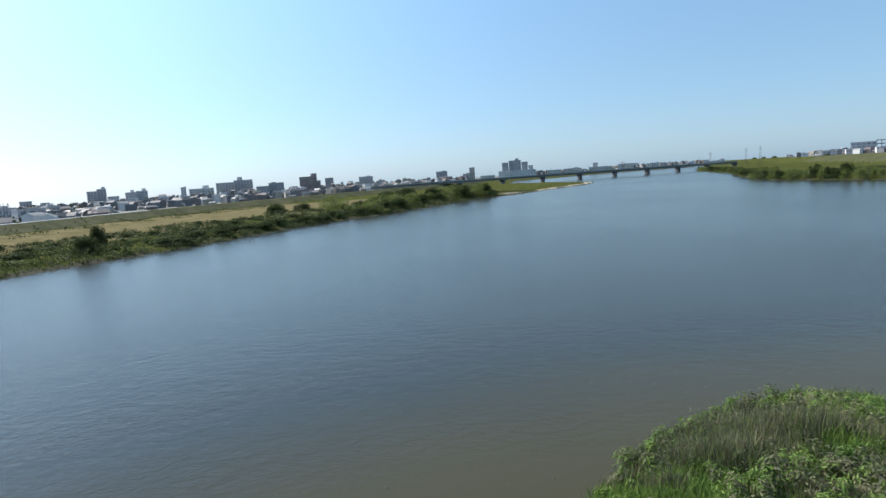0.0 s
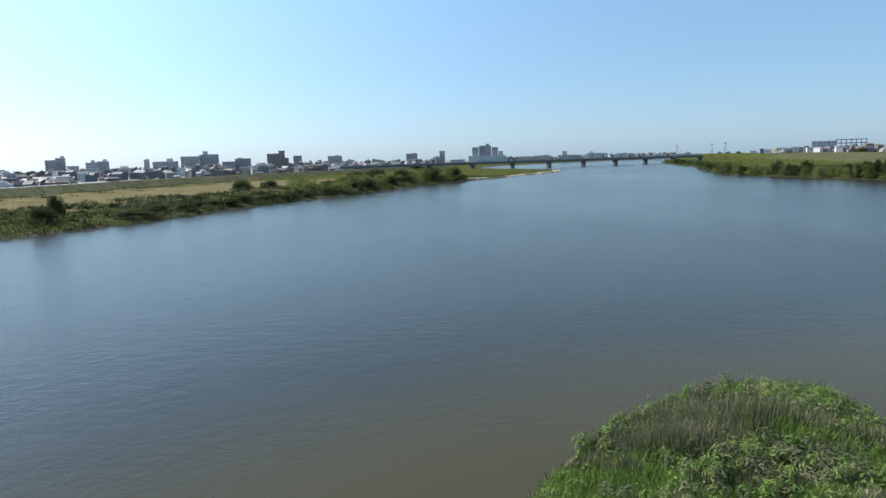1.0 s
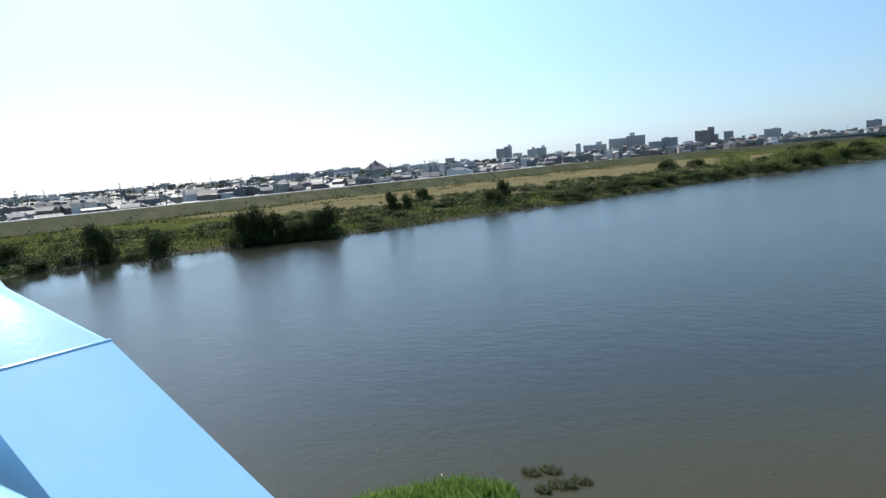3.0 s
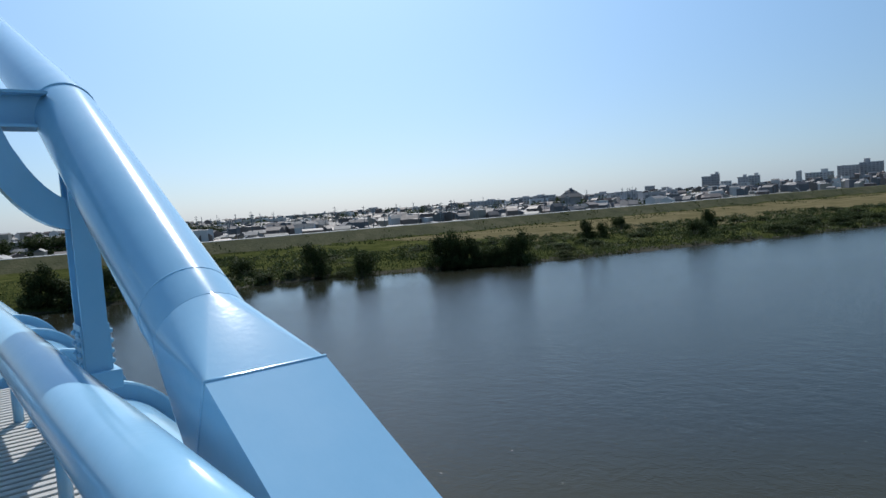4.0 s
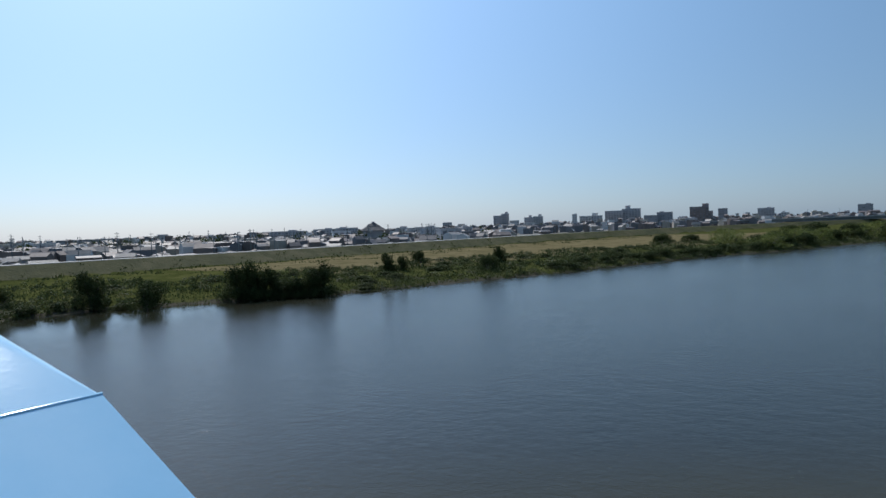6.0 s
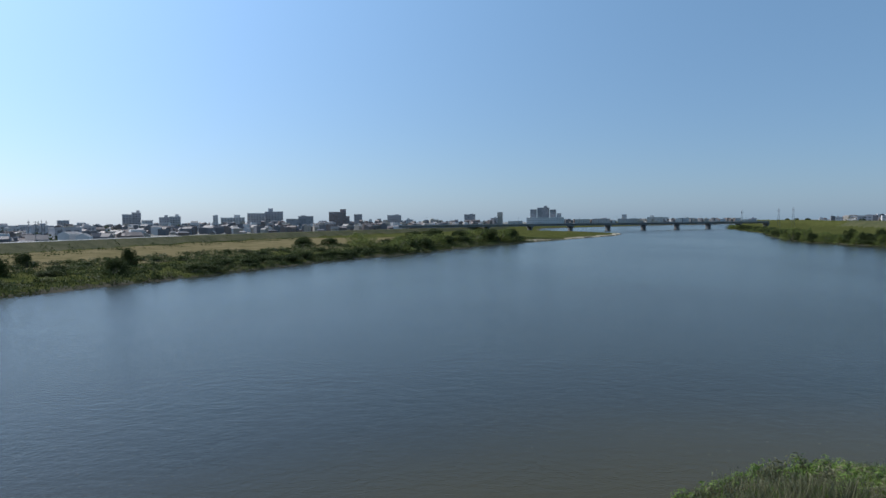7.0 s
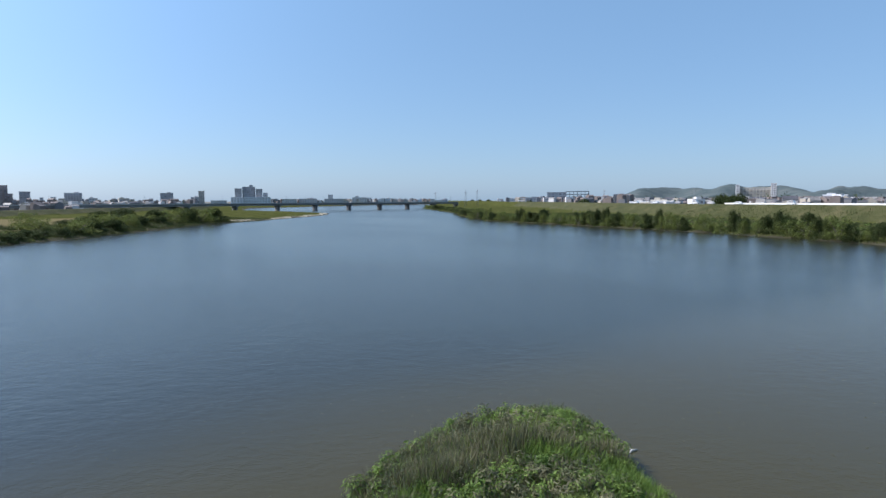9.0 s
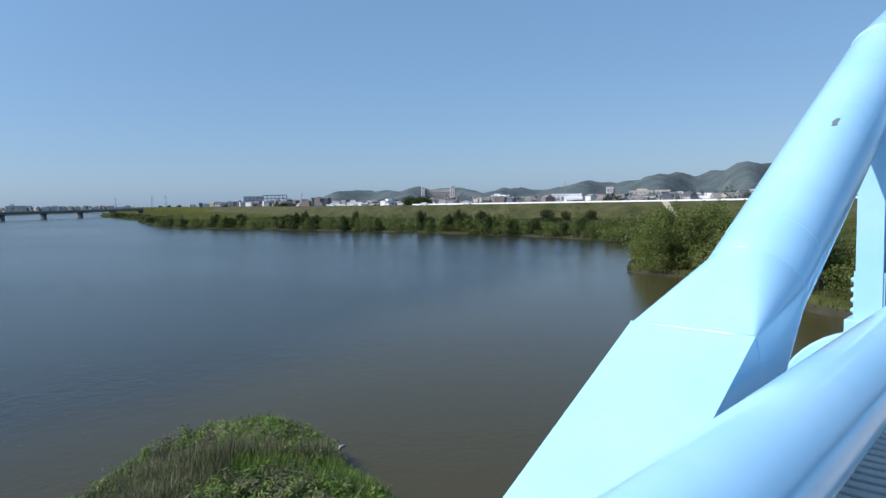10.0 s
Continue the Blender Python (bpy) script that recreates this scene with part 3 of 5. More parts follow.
def make_tree(seed, height, width, upright, count, size, mat, label, where, low=False):
    """A riverside tree: stems that fork from the foot, and a crown of leaf clumps down to the ground."""
    rng = np.random.default_rng(seed)
    tree = thing("bush", where, label, "bush", "riverside bushes") if low else thing("tree", where, label, "tree", "riverside trees")
    lobes, stems = [], []
    n = 9 if not upright else 7
    for i in range(n):
        a = rng.uniform(0, 6.28)
        q = rng.uniform(0.05, 0.36 if not upright else 0.3) * width
        zc = height * rng.uniform(0.25, 0.72)
        rz = height * rng.uniform(0.2, 0.3) * (1.25 if upright else 0.9)
        lobes.append((q * math.cos(a), q * math.sin(a), min(zc, height - rz), width * rng.uniform(0.14, 0.24), rz))
        stems.append((q * math.cos(a), q * math.sin(a), zc))
    for i in range(6):
        a = i * 1.05 + rng.uniform(-0.3, 0.3)
        lobes.append((0.33 * width * math.cos(a), 0.33 * width * math.sin(a), height * 0.16, width * 0.2, height * 0.17))
    verts, faces = [], []
    for x, y, z in stems[:5]:
        rings = tube_rings([(0.1 * x, 0.1 * y, -0.3), (0.35 * x, 0.35 * y, z * 0.45), (0.8 * x, 0.8 * y, z * 0.85), (x, y, z)], [0.16, 0.12, 0.07, 0.03], 6)
        o = len(verts)
        verts += [tuple(p) for r in rings for p in r]
        faces += [(o + i * 6 + j, o + i * 6 + (j + 1) % 6, o + (i + 1) * 6 + (j + 1) % 6, o + (i + 1) * 6 + j) for i in range(3) for j in range(6)]
    part("trunk", raw_mesh("trunk", verts, faces, M_BARK, True), tree)
    part("crown", leaf_cloud(rng, lobes, count, size, mat), tree)
    return tree


def at(x, y, turn=0.0, sx=1.0, sz=1.0):
    z = float(ground_z(x, y))
    return pose(x, y, max(z, -0.05), 0, 0, turn) @ Matrix.Diagonal((sx, sx, sz, 1))


def scaled(m, height, width, h0, w0):
    return m @ Matrix.Diagonal((width / w0, width / w0, height / h0, 1))


TREE_KINDS = [
    (1, 6.0, 7.0, False, 4200, 0.15, M_LEAF_DARK, "dark bushy willow on the grassy river bank"),
    (2, 7.0, 6.0, True, 6000, 0.15, M_LEAF_DARK, "tall dark willow clump at the water's edge"),
    (3, 7.5, 7.0, True, 2800, 0.15, M_LEAF, "green willow in the hedge along the bank"),
    (4, 6.5, 8.0, False, 2800, 0.15, M_LEAF, "broad green riverside bush with dense leaves"),
    (5, 8.5, 8.0, False, 10000, 0.115, M_LEAF, "large leafy green tree overhanging the river"),
    (6, 7.0, 6.5, True, 2600, 0.15, M_LEAF, "slender green willow on the river bank"),
]
rng = np.random.default_rng(11)
PLANTS = []
LEFT_TREES = [(-111.5, 58.2, 6.6, 6.4, 1), (-104, 63.2, 6.2, 7.6, 0), (-98, 77.4, 6.6, 5.6, 1), (-96.2, 79.0, 7.6, 5.2, 1), (-94.4, 80.6, 6.4, 5.2, 1), (-92.4, 82.2, 4.6, 5.0, 1), (-88.6, 86.4, 5.8, 5.4, 1), (-87.2, 88.0, 7.0, 5.4, 1), (-90.6, 85.2, 4.4, 5.4, 0), (-120, 48, 4.6, 7, 0), (-99, 122, 4.8, 4.2, 1), (-97, 124, 4.4, 3.8, 0), (-109, 149, 4.6, 5.6, 0), (-82, 140, 4.2, 6.4, 0), (-88, 156, 4.8, 4.0, 1), (-80, 136, 4.4, 5.2, 0), (-117, 14, 7.2, 6, 1), (-116, 24, 6.4, 7, 0), (-117, 34, 5.5, 6, 0), (-118, 4, 6.5, 7, 0), (-122, 165, 3.6, 5, 0), (-99, 176, 3.4, 5, 0), (-79, 281, 5, 9, 0), (-55, 278, 6.2, 12, 3), (-36, 275, 6.0, 11, 0), (-26, 322, 8.6, 14, 0), (-2, 352, 8.8, 14, 0), (-14, 330, 8.4, 12, 0), (14, 372, 8.6, 13, 0), (6, 362, 8.2, 12, 3), (-8, 342, 8.0, 11, 3), (-34, 316, 7.2, 11, 0), (-48, 262, 5, 10, 3), (-68, 282, 4.5, 9, 0), (-75, 262, 4.5, 8, 0)]
PLANTS += [(x, y, h, w, k, False) for x, y, h, w, k in LEFT_TREES]
for x, y, h, w in ((-90.8, 84, 4.2, 5.0), (-96.5, 78.8, 3.6, 5.0), (-108, 61, 2.0, 5), (-112.5, 54, 2.4, 5), (-113.5, 48, 2.8, 6), (-115, 30, 4.0, 9), (-116, 18, 4.5, 9), (-84, 97, 1.8, 5), (-86, 98, 1.6, 5), (-90, 104, 1.6, 5), (-100, 110, 1.8, 4.5), (-95, 116, 1.6, 4.5), (-112, 100, 1.8, 5), (-120, 88, 1.6, 5), (-126, 70, 1.8, 5), (-124, 92, 2.0, 5)):
    PLANTS.append((x, y, h, w, 1 if h > 3 else 0, False))
for y in np.arange(150, 262, 3.0):
    x = float(line_x(LEFT_SHORE, y)) - rng.uniform(4, 9)
    PLANTS.append((x, y, rng.uniform(2.8, 4.4), rng.uniform(5, 8), 0, False))
for y in np.arange(100, 250, 2.8):
    x = float(line_x(LEFT_SHORE, y)) - rng.uniform(9, 42)
    PLANTS.append((x, y, rng.uniform(1.6, 2.8), rng.uniform(4, 7), int(rng.choice([0, 3])), False))
for y in np.arange(250, 372, 5.5):
    x = float(line_x(LEFT_SHORE, y)) - rng.uniform(6, 24)
    PLANTS.append((x, y, rng.uniform(4, 6.5), rng.uniform(7, 11), int(rng.choice([0, 3])), False))
for y in np.arange(88, 372, 4.0):
    x = float(line_x(RIGHT_SHORE, y)) + rng.uniform(1.0, 4.5)
    if 342 < y < 352:
        continue
    PLANTS.append((x, y, rng.uniform(4.6, 8.6) * (0.72 if y < 130 else 1.0), rng.uniform(3.8, 7), int(rng.choice([2, 3, 5, 1])), True))
for y in np.arange(392, 860, 8):
    x = float(line_x(RIGHT_SHORE, y)) + rng.uniform(2, 8)
    PLANTS.append((x, y, rng.uniform(3.2, 6.2), rng.uniform(7, 12), int(rng.choice([0, 2, 3, 1])), True))
PLANTS += [(167, 376, 8.2, 11, 3, True), (171, 380, 7.4, 10, 0, True)]
for x, y, h, w in ((185, 163, 7, 6), (206, 173, 6.6, 6), (213, 147, 6.8, 8), (220, 143, 5.5, 6), (240, 143, 5.5, 6), (196, 150, 4, 6), (178, 128, 4.5, 7), (190, 118, 4, 7), (176, 108, 4, 7), (200, 180, 5, 5)):
    PLANTS.append((x, y, h, w, 0, True))
for i in range(60):
    y = rng.uniform(20, 130)
    PLANTS.append((float(line_x(RIGHT_SHORE, y)) + rng.uniform(2, 75), y, rng.uniform(2.4, 5.0), rng.uniform(5, 9), int(rng.choice([3, 5, 2])), True))
for x, y, h, w in ((96, 45, 8.2, 8), (99, 41, 9, 9), (95, 35, 8.6, 8), (103, 47, 9, 9), (88, 28, 8.4, 8), (84, 20, 8.4, 8), (79, 12, 8.6, 8), (95, 24, 9, 9), (104, 34, 9, 9), (110, 52, 8, 9), (115, 44, 8.5, 9), (92, 10, 9, 9), (120, 58, 7.5, 8), (76, 3, 8.5, 8)):
    PLANTS.append((x, y, h * 1.12, w * 1.05, 4, True))
originals = {}
for x, y, h, w, k, right in PLANTS:
    seed, h0, w0, upright, count, size, mat, label = TREE_KINDS[k]
    m = scaled(at(x, y, rng.uniform(0, 360)), h, w, h0, w0)
    low = h < 4.4
    if low:
        label = "low dark bush among the bank weeds" if mat is M_LEAF_DARK else "low green bush among the bank weeds"
    key = k + (10 if low else 0)
    if key in originals:
        copy_thing(originals[key], m)
    else:
        originals[key] = make_tree(seed, h0, w0, upright, count, size, mat, label, m, low)


# ---- grass and reeds ----
def blades(name, x, y, height, width, lean, mat, label, seed):
    rg = np.random.default_rng(seed)
    n = x.size
    z = ground_z(x, y) - 0.03
    a = rg.uniform(0, 2 * np.pi, n)
    b = rg.uniform(0, 2 * np.pi, n)
    ux, uy = np.cos(a) * width / 2, np.sin(a) * width / 2
    lx, ly = np.cos(b) * lean * height, np.sin(b) * lean * height
    v = np.stack([np.stack([x - ux, y - uy, z], -1), np.stack([x + ux, y + uy, z], -1),
                  np.stack([x + ux * 0.8 + lx * 0.35, y + uy * 0.8 + ly * 0.35, z + height * 0.6], -1), np.stack([x - ux * 0.8 + lx * 0.35, y - uy * 0.8 + ly * 0.35, z + height * 0.6], -1),
                  np.stack([x + lx, y + ly, z + height], -1)], 1).reshape(-1, 3)
    o = np.arange(n)[:, None] * 5
    me = bpy.data.meshes.new(name)
    me.from_pydata(v.tolist(), [], (o + np.array([[0, 1, 2, 3]])).tolist() + (o + np.array([[3, 2, 4]])).tolist())
    me.materials.append(mat)
    return tagged(new(name, me), label, "grass", kind="stuff")


def scatter(poly, n, seed, margin=0.0):
    rg = np.random.default_rng(seed)
    px, py = [p[0] for p in poly], [p[1] for p in poly]
    x, y = rg.uniform(min(px), max(px), n), rg.uniform(max(min(py), 12), max(py), n)
    keep = poly_dist(poly, x, y) > margin
    return x[keep], y[keep]


def island_grass():
    x, y = scatter(ISLAND, 95000, 3, -0.15)
    tone = wobble(x * 1.0, y, 1.6) + wobble(x + 40, y, 0.6) * 0.6
    reed_zone = (np.hypot((x - 9.5) / 5.0, (y - 25.5) / 4.0) < 1.0 + 0.3 * wobble(x, y, 0.8)) | (tone > 0.75)
    h = 0.70 + 0.22 * wobble(x, y, 2.0) + 0.15 * wobble(x + 7, y, 0.7)
    hollow = np.exp(-(((x - 11.5) / 2.4) ** 2 + ((y - 21.6) / 1.0) ** 2))
    h = h * (1 - 0.65 * hollow)
    rg = np.random.default_rng(5)
    h = h * rg.uniform(0.65, 1.25, x.size)
    dry = reed_zone & (rg.uniform(size=x.size) < 0.62)
    g = ~dry
    blades("grass", x[g], y[g], h[g], rg.uniform(0.03, 0.07, g.sum()), rg.uniform(0.1, 0.55, g.sum()), M_GRASS, "lush bright green grass covering the river islet", 6)
    blades("reeds", x[dry], y[dry], h[dry] * 1.25, rg.uniform(0.03, 0.065, dry.sum()), rg.uniform(0.05, 0.4, dry.sum()), M_REED, "half-dry olive reeds among the islet grass", 7)
    x, y = scatter(PATCH, 26000, 8, -0.1)
    rg = np.random.default_rng(9)
    blades("grass", x, y, rg.uniform(0.2, 0.55, x.size), rg.uniform(0.03, 0.06, x.size), rg.uniform(0.1, 0.5, x.size), M_GRASS, "low green grass on a small mud islet", 10)


island_grass()


def island_weeds():
    """Leafy weeds: clumps of small leaves over the islet's grass."""
    rg = np.random.default_rng(41)
    x, y = scatter(ISLAND, 1500, 42, 0.1)
    n = 60
    r = rg.uniform(0.25, 0.6, x.size)
    hh = 0.45 + 0.3 * wobble(x, y, 1.7) + rg.uniform(-0.1, 0.35, x.size)
    d = rg.normal(size=(x.size, n, 3))
    d /= np.linalg.norm(d, axis=2)[:, :, None]
    d[:, :, 2] = np.abs(d[:, :, 2])
    p = np.stack([x, y, ground_z(x, y) + hh * 0.55], -1)[:, None, :] + d * np.stack([r, r, np.maximum(hh, 0.2) * 0.75], -1)[:, None, :] * rg.uniform(0.6, 1.05, (x.size, n, 1))
    p = p.reshape(-1, 3)
    d = d.reshape(-1, 3)
    u = np.cross(d, rg.normal(size=d.shape))
    u /= np.linalg.norm(u, axis=1)[:, None]
    v = np.cross(u, d + rg.normal(scale=0.5, size=d.shape))
    v /= np.linalg.norm(v, axis=1)[:, None]
    s = rg.uniform(0.026, 0.066, (len(p), 1))
    q = np.stack([p - u * s * 2.2, p - v * s * 0.6, p + u * s * 2.2, p + v * s * 0.6], 1).reshape(-1, 3)
    olive = np.repeat(rg.uniform(size=x.size) < 0.4, n)
    for k, mat, label in ((olive, M_REED, "olive seeding weeds on the islet"), (~olive, M_GRASS, "leafy fresh green weeds on the islet")):
        f = q.reshape(-1, 4, 3)[k].reshape(-1, 3)
        tagged(new("weeds", raw_mesh("weeds", f.tolist(), np.arange(len(f)).reshape(-1, 4).tolist(), mat)), label, "weeds", kind="stuff")


island_weeds()


def island_stalks():
    """Upright leafy stalks, grey-green and half withered, standing over the islet's grass."""
    rg = np.random.default_rng(47)
    x, y = scatter(ISLAND, 5200, 48, 0.15)
    tuft = wobble(x, y, 1.1) + 0.5 * wobble(x + 20, y, 0.45) + 1.3 * np.exp(-(((x - 9.6) / 4.2) ** 2 + ((y - 25.6) / 3.4) ** 2))
    keep = tuft > 0.62
    x, y = x[keep], y[keep]
    n = 14
    h = rg.uniform(0.65, 1.15, x.size) * (1 + 0.15 * wobble(x, y, 1.3))
    lean = rg.normal(scale=0.14, size=(x.size, 2))
    t = np.linspace(0.3, 1.0, n)[None, :] * np.ones((x.size, 1))
    p = np.stack([x[:, None] + lean[:, :1] * h[:, None] * t, y[:, None] + lean[:, 1:] * h[:, None] * t, ground_z(x, y)[:, None] + h[:, None] * t], -1)
    a = rg.uniform(0, 6.28, (x.size, n))
    out = np.stack([np.cos(a), np.sin(a), rg.uniform(0.2, 1.3, a.shape)], -1)
    out /= np.linalg.norm(out, axis=2)[:, :, None]
    side = np.stack([-np.sin(a), np.cos(a), np.zeros_like(a)], -1)
    ln = rg.uniform(0.07, 0.15, a.shape)[:, :, None]
    q = np.stack([p, p + out * ln * 0.5 + side * 0.018, p + out * ln, p + out * ln * 0.5 - side * 0.018], 2).reshape(-1, 3)
    tagged(new("stalks", raw_mesh("stalks", q.tolist(), np.arange(len(q)).reshape(-1, 4).tolist(), M_STALK)), "grey-green upright leafy stalks on the islet", "weeds", kind="stuff")


island_stalks()


def mud_clump(x, y, r, seed):
    """A sodden tuft of dead reeds standing in the shallows."""
    rg = np.random.default_rng(seed)
    c = thing("reed_tuft", pose(x, y, 0), "sodden brown tuft of dead reeds in shallow water", "reeds", "reed tufts in the shallows")
    bm = bmesh.new()
    bmesh.ops.create_icosphere(bm, subdivisions=3, radius=1.0)
    for v in bm.verts:
        k = 0.75 + 0.5 * noise.noise(v.co * 2.2 + Vector((seed, 0, 0)))
        v.co = Vector((v.co.x * r * 0.85 * k, v.co.y * r * 0.4 * k, v.co.z * 0.07 * k))
    part("mud", mesh_of("mud", bm, M_MUD, True), c)
    n = 300
    a = rg.uniform(0, 6.28, n)
    q = np.sqrt(rg.uniform(0, 1, n)) * r
    px, py = q * np.cos(a), q * np.sin(a) * 0.55
    hh = rg.uniform(0.06, 0.34, n) * (0.5 + 0.5 * np.sin(px * 9.0 + seed) ** 2)
    verts, faces = [], []
    for i in range(n):
        t = rg.uniform(0, 6.28)
        dx, dy, l = 0.02 * math.cos(t), 0.02 * math.sin(t), rg.uniform(0.2, 0.9) * hh[i]
        k = len(verts)
        verts += [(px[i] - dx, py[i] - dy, 0), (px[i] + dx, py[i] + dy, 0), (px[i] + l * math.sin(t), py[i] + l * math.cos(t), hh[i])]
        faces.append((k, k + 1, k + 2))
    part("stalk_mat", raw_mesh("stalk_mat", verts, faces, M_REED), c)


for i, (x, y, r) in enumerate([(-11.6, 21.2, 0.4), (-11.0, 21.7, 0.5), (-10.2, 20.8, 0.5), (-9.6, 21.4, 0.45), (-10.6, 20.2, 0.35), (-9.9, 20.9, 0.28), (-4.8, 20.6, 0.45), (-5.6, 20.4, 0.3)]):
    mud_clump(x, y, r, 20 + i)


def driftwood(x, y):
    d = thing("driftwood", pose(x, y, 0.0, 0, 0, 20), "bleached pale driftwood lying in the shallows", "driftwood")
    part("log", sweep("log", tube_rings([(-0.28, 0, 0.01), (-0.1, 0.03, 0.05), (0.1, 0, 0.05), (0.3, -0.05, 0.02)], [0.03, 0.055, 0.05, 0.02], 8), M_CONC), d)
    part("branch", sweep("branch", tube_rings([(-0.05, 0.03, 0.05), (0.03, 0.14, 0.08), (0.05, 0.22, 0.06)], [0.03, 0.02, 0.01], 6), M_CONC), d)


driftwood(19.2, 25.3)


def bank_grass():
    rg = np.random.default_rng(15)
    y = rg.uniform(0, 420, 56000)
    x = line_x(LEFT_SHORE, y) - rg.uniform(0, 1, y.size) ** 1.3 * 46
    k = rg.uniform(0.4, 1.0, y.size) * (1 + 0.4 * wobble(x, y, 5.0))
    dry = wobble(x, y, 6.0) > 0.5
    blades("bank_grass", x[~dry], y[~dry], 0.42 * k[~dry], rg.uniform(0.1, 0.25, (~dry).sum()), rg.uniform(0.1, 0.5, (~dry).sum()), M_BANK, "rank green weeds along the far bank", 16)
    blades("bank_reeds", x[dry], y[dry], 0.6 * k[dry], rg.uniform(0.06, 0.2, dry.sum()), rg.uniform(0.1, 0.4, dry.sum()), M_BANK, "olive reeds along the far bank", 17)
    y = rg.uniform(-10, 400, 42000)
    x = line_x(RIGHT_SHORE, y) + rg.uniform(0, 1, y.size) ** 1.2 * 95
    k = rg.uniform(0.4, 1.0, y.size) * (1 + 0.4 * wobble(x, y, 5.0))
    blades("bank_grass", x, y, 0.8 * k, rg.uniform(0.1, 0.3, y.size), rg.uniform(0.1, 0.5, y.size), M_BANK, "rank green weeds below the levee", 18)


bank_grass()


def bank_tussocks():
    """Lumpy weed tussocks and brambles over both banks."""
    rg = np.random.default_rng(52)
    y = np.concatenate([rg.uniform(20, 330, 2600), rg.uniform(60, 380, 1700)])
    left = np.arange(y.size) < 2600
    x = np.where(left, line_x(LEFT_SHORE, y) - 0.5 - rg.uniform(0, 1, y.size) ** 1.25 * 52, line_x(RIGHT_SHORE, y) + 0.5 + rg.uniform(0, 1, y.size) ** 1.3 * 60)
    keep = (x > line_x(LEFT_CREST, y) + 16) & (x < line_x(RIGHT_CREST, y) - 22) & (wobble(x, y, 7.0) + 0.7 * wobble(x + 30, y, 3.0) > -0.35)
    x, y, left = x[keep], y[keep], left[keep]
    n = 42
    r, h = rg.uniform(0.5, 1.7, x.size), rg.uniform(0.4, 1.35, x.size)
    d = rg.normal(size=(x.size, n, 3))
    d /= np.linalg.norm(d, axis=2)[:, :, None]
    d[:, :, 2] = np.abs(d[:, :, 2])
    p = np.stack([x, y, ground_z(x, y)], -1)[:, None, :] + d * np.stack([r, r, h], -1)[:, None, :] * rg.uniform(0.6, 1.05, (x.size, n, 1))
    u = rg.normal(size=p.shape)
    u /= np.linalg.norm(u, axis=2)[:, :, None]
    v = np.cross(u, d + rg.normal(scale=0.5, size=d.shape))
    v /= np.linalg.norm(v, axis=2)[:, :, None] + 1e-9
    s = rg.uniform(0.12, 0.3, (x.size, n, 1))
    q = np.stack([p - u * s, p - v * s * 0.5, p + u * s, p + v * s * 0.5], 2)
    tone = rg.uniform(size=x.size)
    for k, mat, label in (((tone < 0.45) | (left & (tone > 0.72) & (tone < 0.9)), M_BANK, "rank green weed tussocks on the river banks"), ((tone >= 0.45) & (tone < 0.72), M_LEAF_DARK, "dark low brambles on the river banks"), ((tone >= 0.72) & (tone < 0.9) & ~left, M_GRASS, "fresh bright grass tussocks on the river banks"), (tone >= 0.9, M_REED, "dry olive reed tussocks on the river banks")):
        f = q[k].reshape(-1, 3)
        tagged(new("tussocks", raw_mesh("tussocks", f.tolist(), np.arange(len(f)).reshape(-1, 4).tolist(), mat)), label, "weeds", kind="stuff")


bank_tussocks()


def levee_tufts():
    """Uneven grass tufts on the levee slopes and along the field's edges."""
    rg = np.random.default_rng(58)
    y = rg.uniform(30, 420, 16000)
    left = rg.uniform(size=y.size) < 0.6
    x = np.where(left, line_x(LEFT_CREST, y) + rg.uniform(4, 40, y.size), line_x(RIGHT_CREST, y) - rg.uniform(5, 45, y.size))
    clump = wobble(x, y, 4.0) + 0.8 * wobble(x + 13, y, 1.7) + np.where(left, 0.8 * np.exp(-((x - line_x(LEFT_CREST, y) - 13) / 2.5) ** 2), 0)
    keep = clump > 0.15
    x, y, clump = x[keep], y[keep], clump[keep]
    blades("levee_tufts", x, y, rg.uniform(0.25, 0.75, x.size) * np.clip(clump, 0.4, 1.4), rg.uniform(0.25, 0.6, x.size), rg.uniform(0.2, 0.7, x.size), M_BANK, "uneven grass tufts on the levee slopes", 59)


levee_tufts()


# ---- levee road and ramp ----
def strip(name, pts, width, lift, mat, label):
    verts, faces = [], []
    for i, (x, y) in enumerate(pts):
        a, b = pts[max(i - 1, 0)], pts[min(i + 1, len(pts) - 1)]
        t = Vector((b[0] - a[0], b[1] - a[1])).normalized()
        for s in (-1, 1):
            px, py = x - t.y * s * width / 2, y + t.x * s * width / 2
            z = float(ground_z(px, py))
            verts += [(px, py, z + lift), (px, py, z - 0.2)]
    for i in range(len(pts) - 1):
        k = 4 * i
        faces += [(k, k + 4, k + 6, k + 2), (k + 1, k + 5, k + 4, k), (k + 2, k + 6, k + 7, k + 3)]
    tagged(new(name, raw_mesh(name, verts, faces, mat)), label, "road", kind="structure")


strip("road_left", [(float(line_x(LEFT_CREST, y)) + 1.5, float(y)) for y in np.arange(-80, 330, 6)], 3.2, 0.12, M_CONC, "pale concrete levee road on the crest")
strip("ramp_right", [(276 - 1.3 * i, 128 - 1.05 * i) for i in range(20)], 2.6, 0.12, M_SAND, "sandy ramp path down the levee slope")


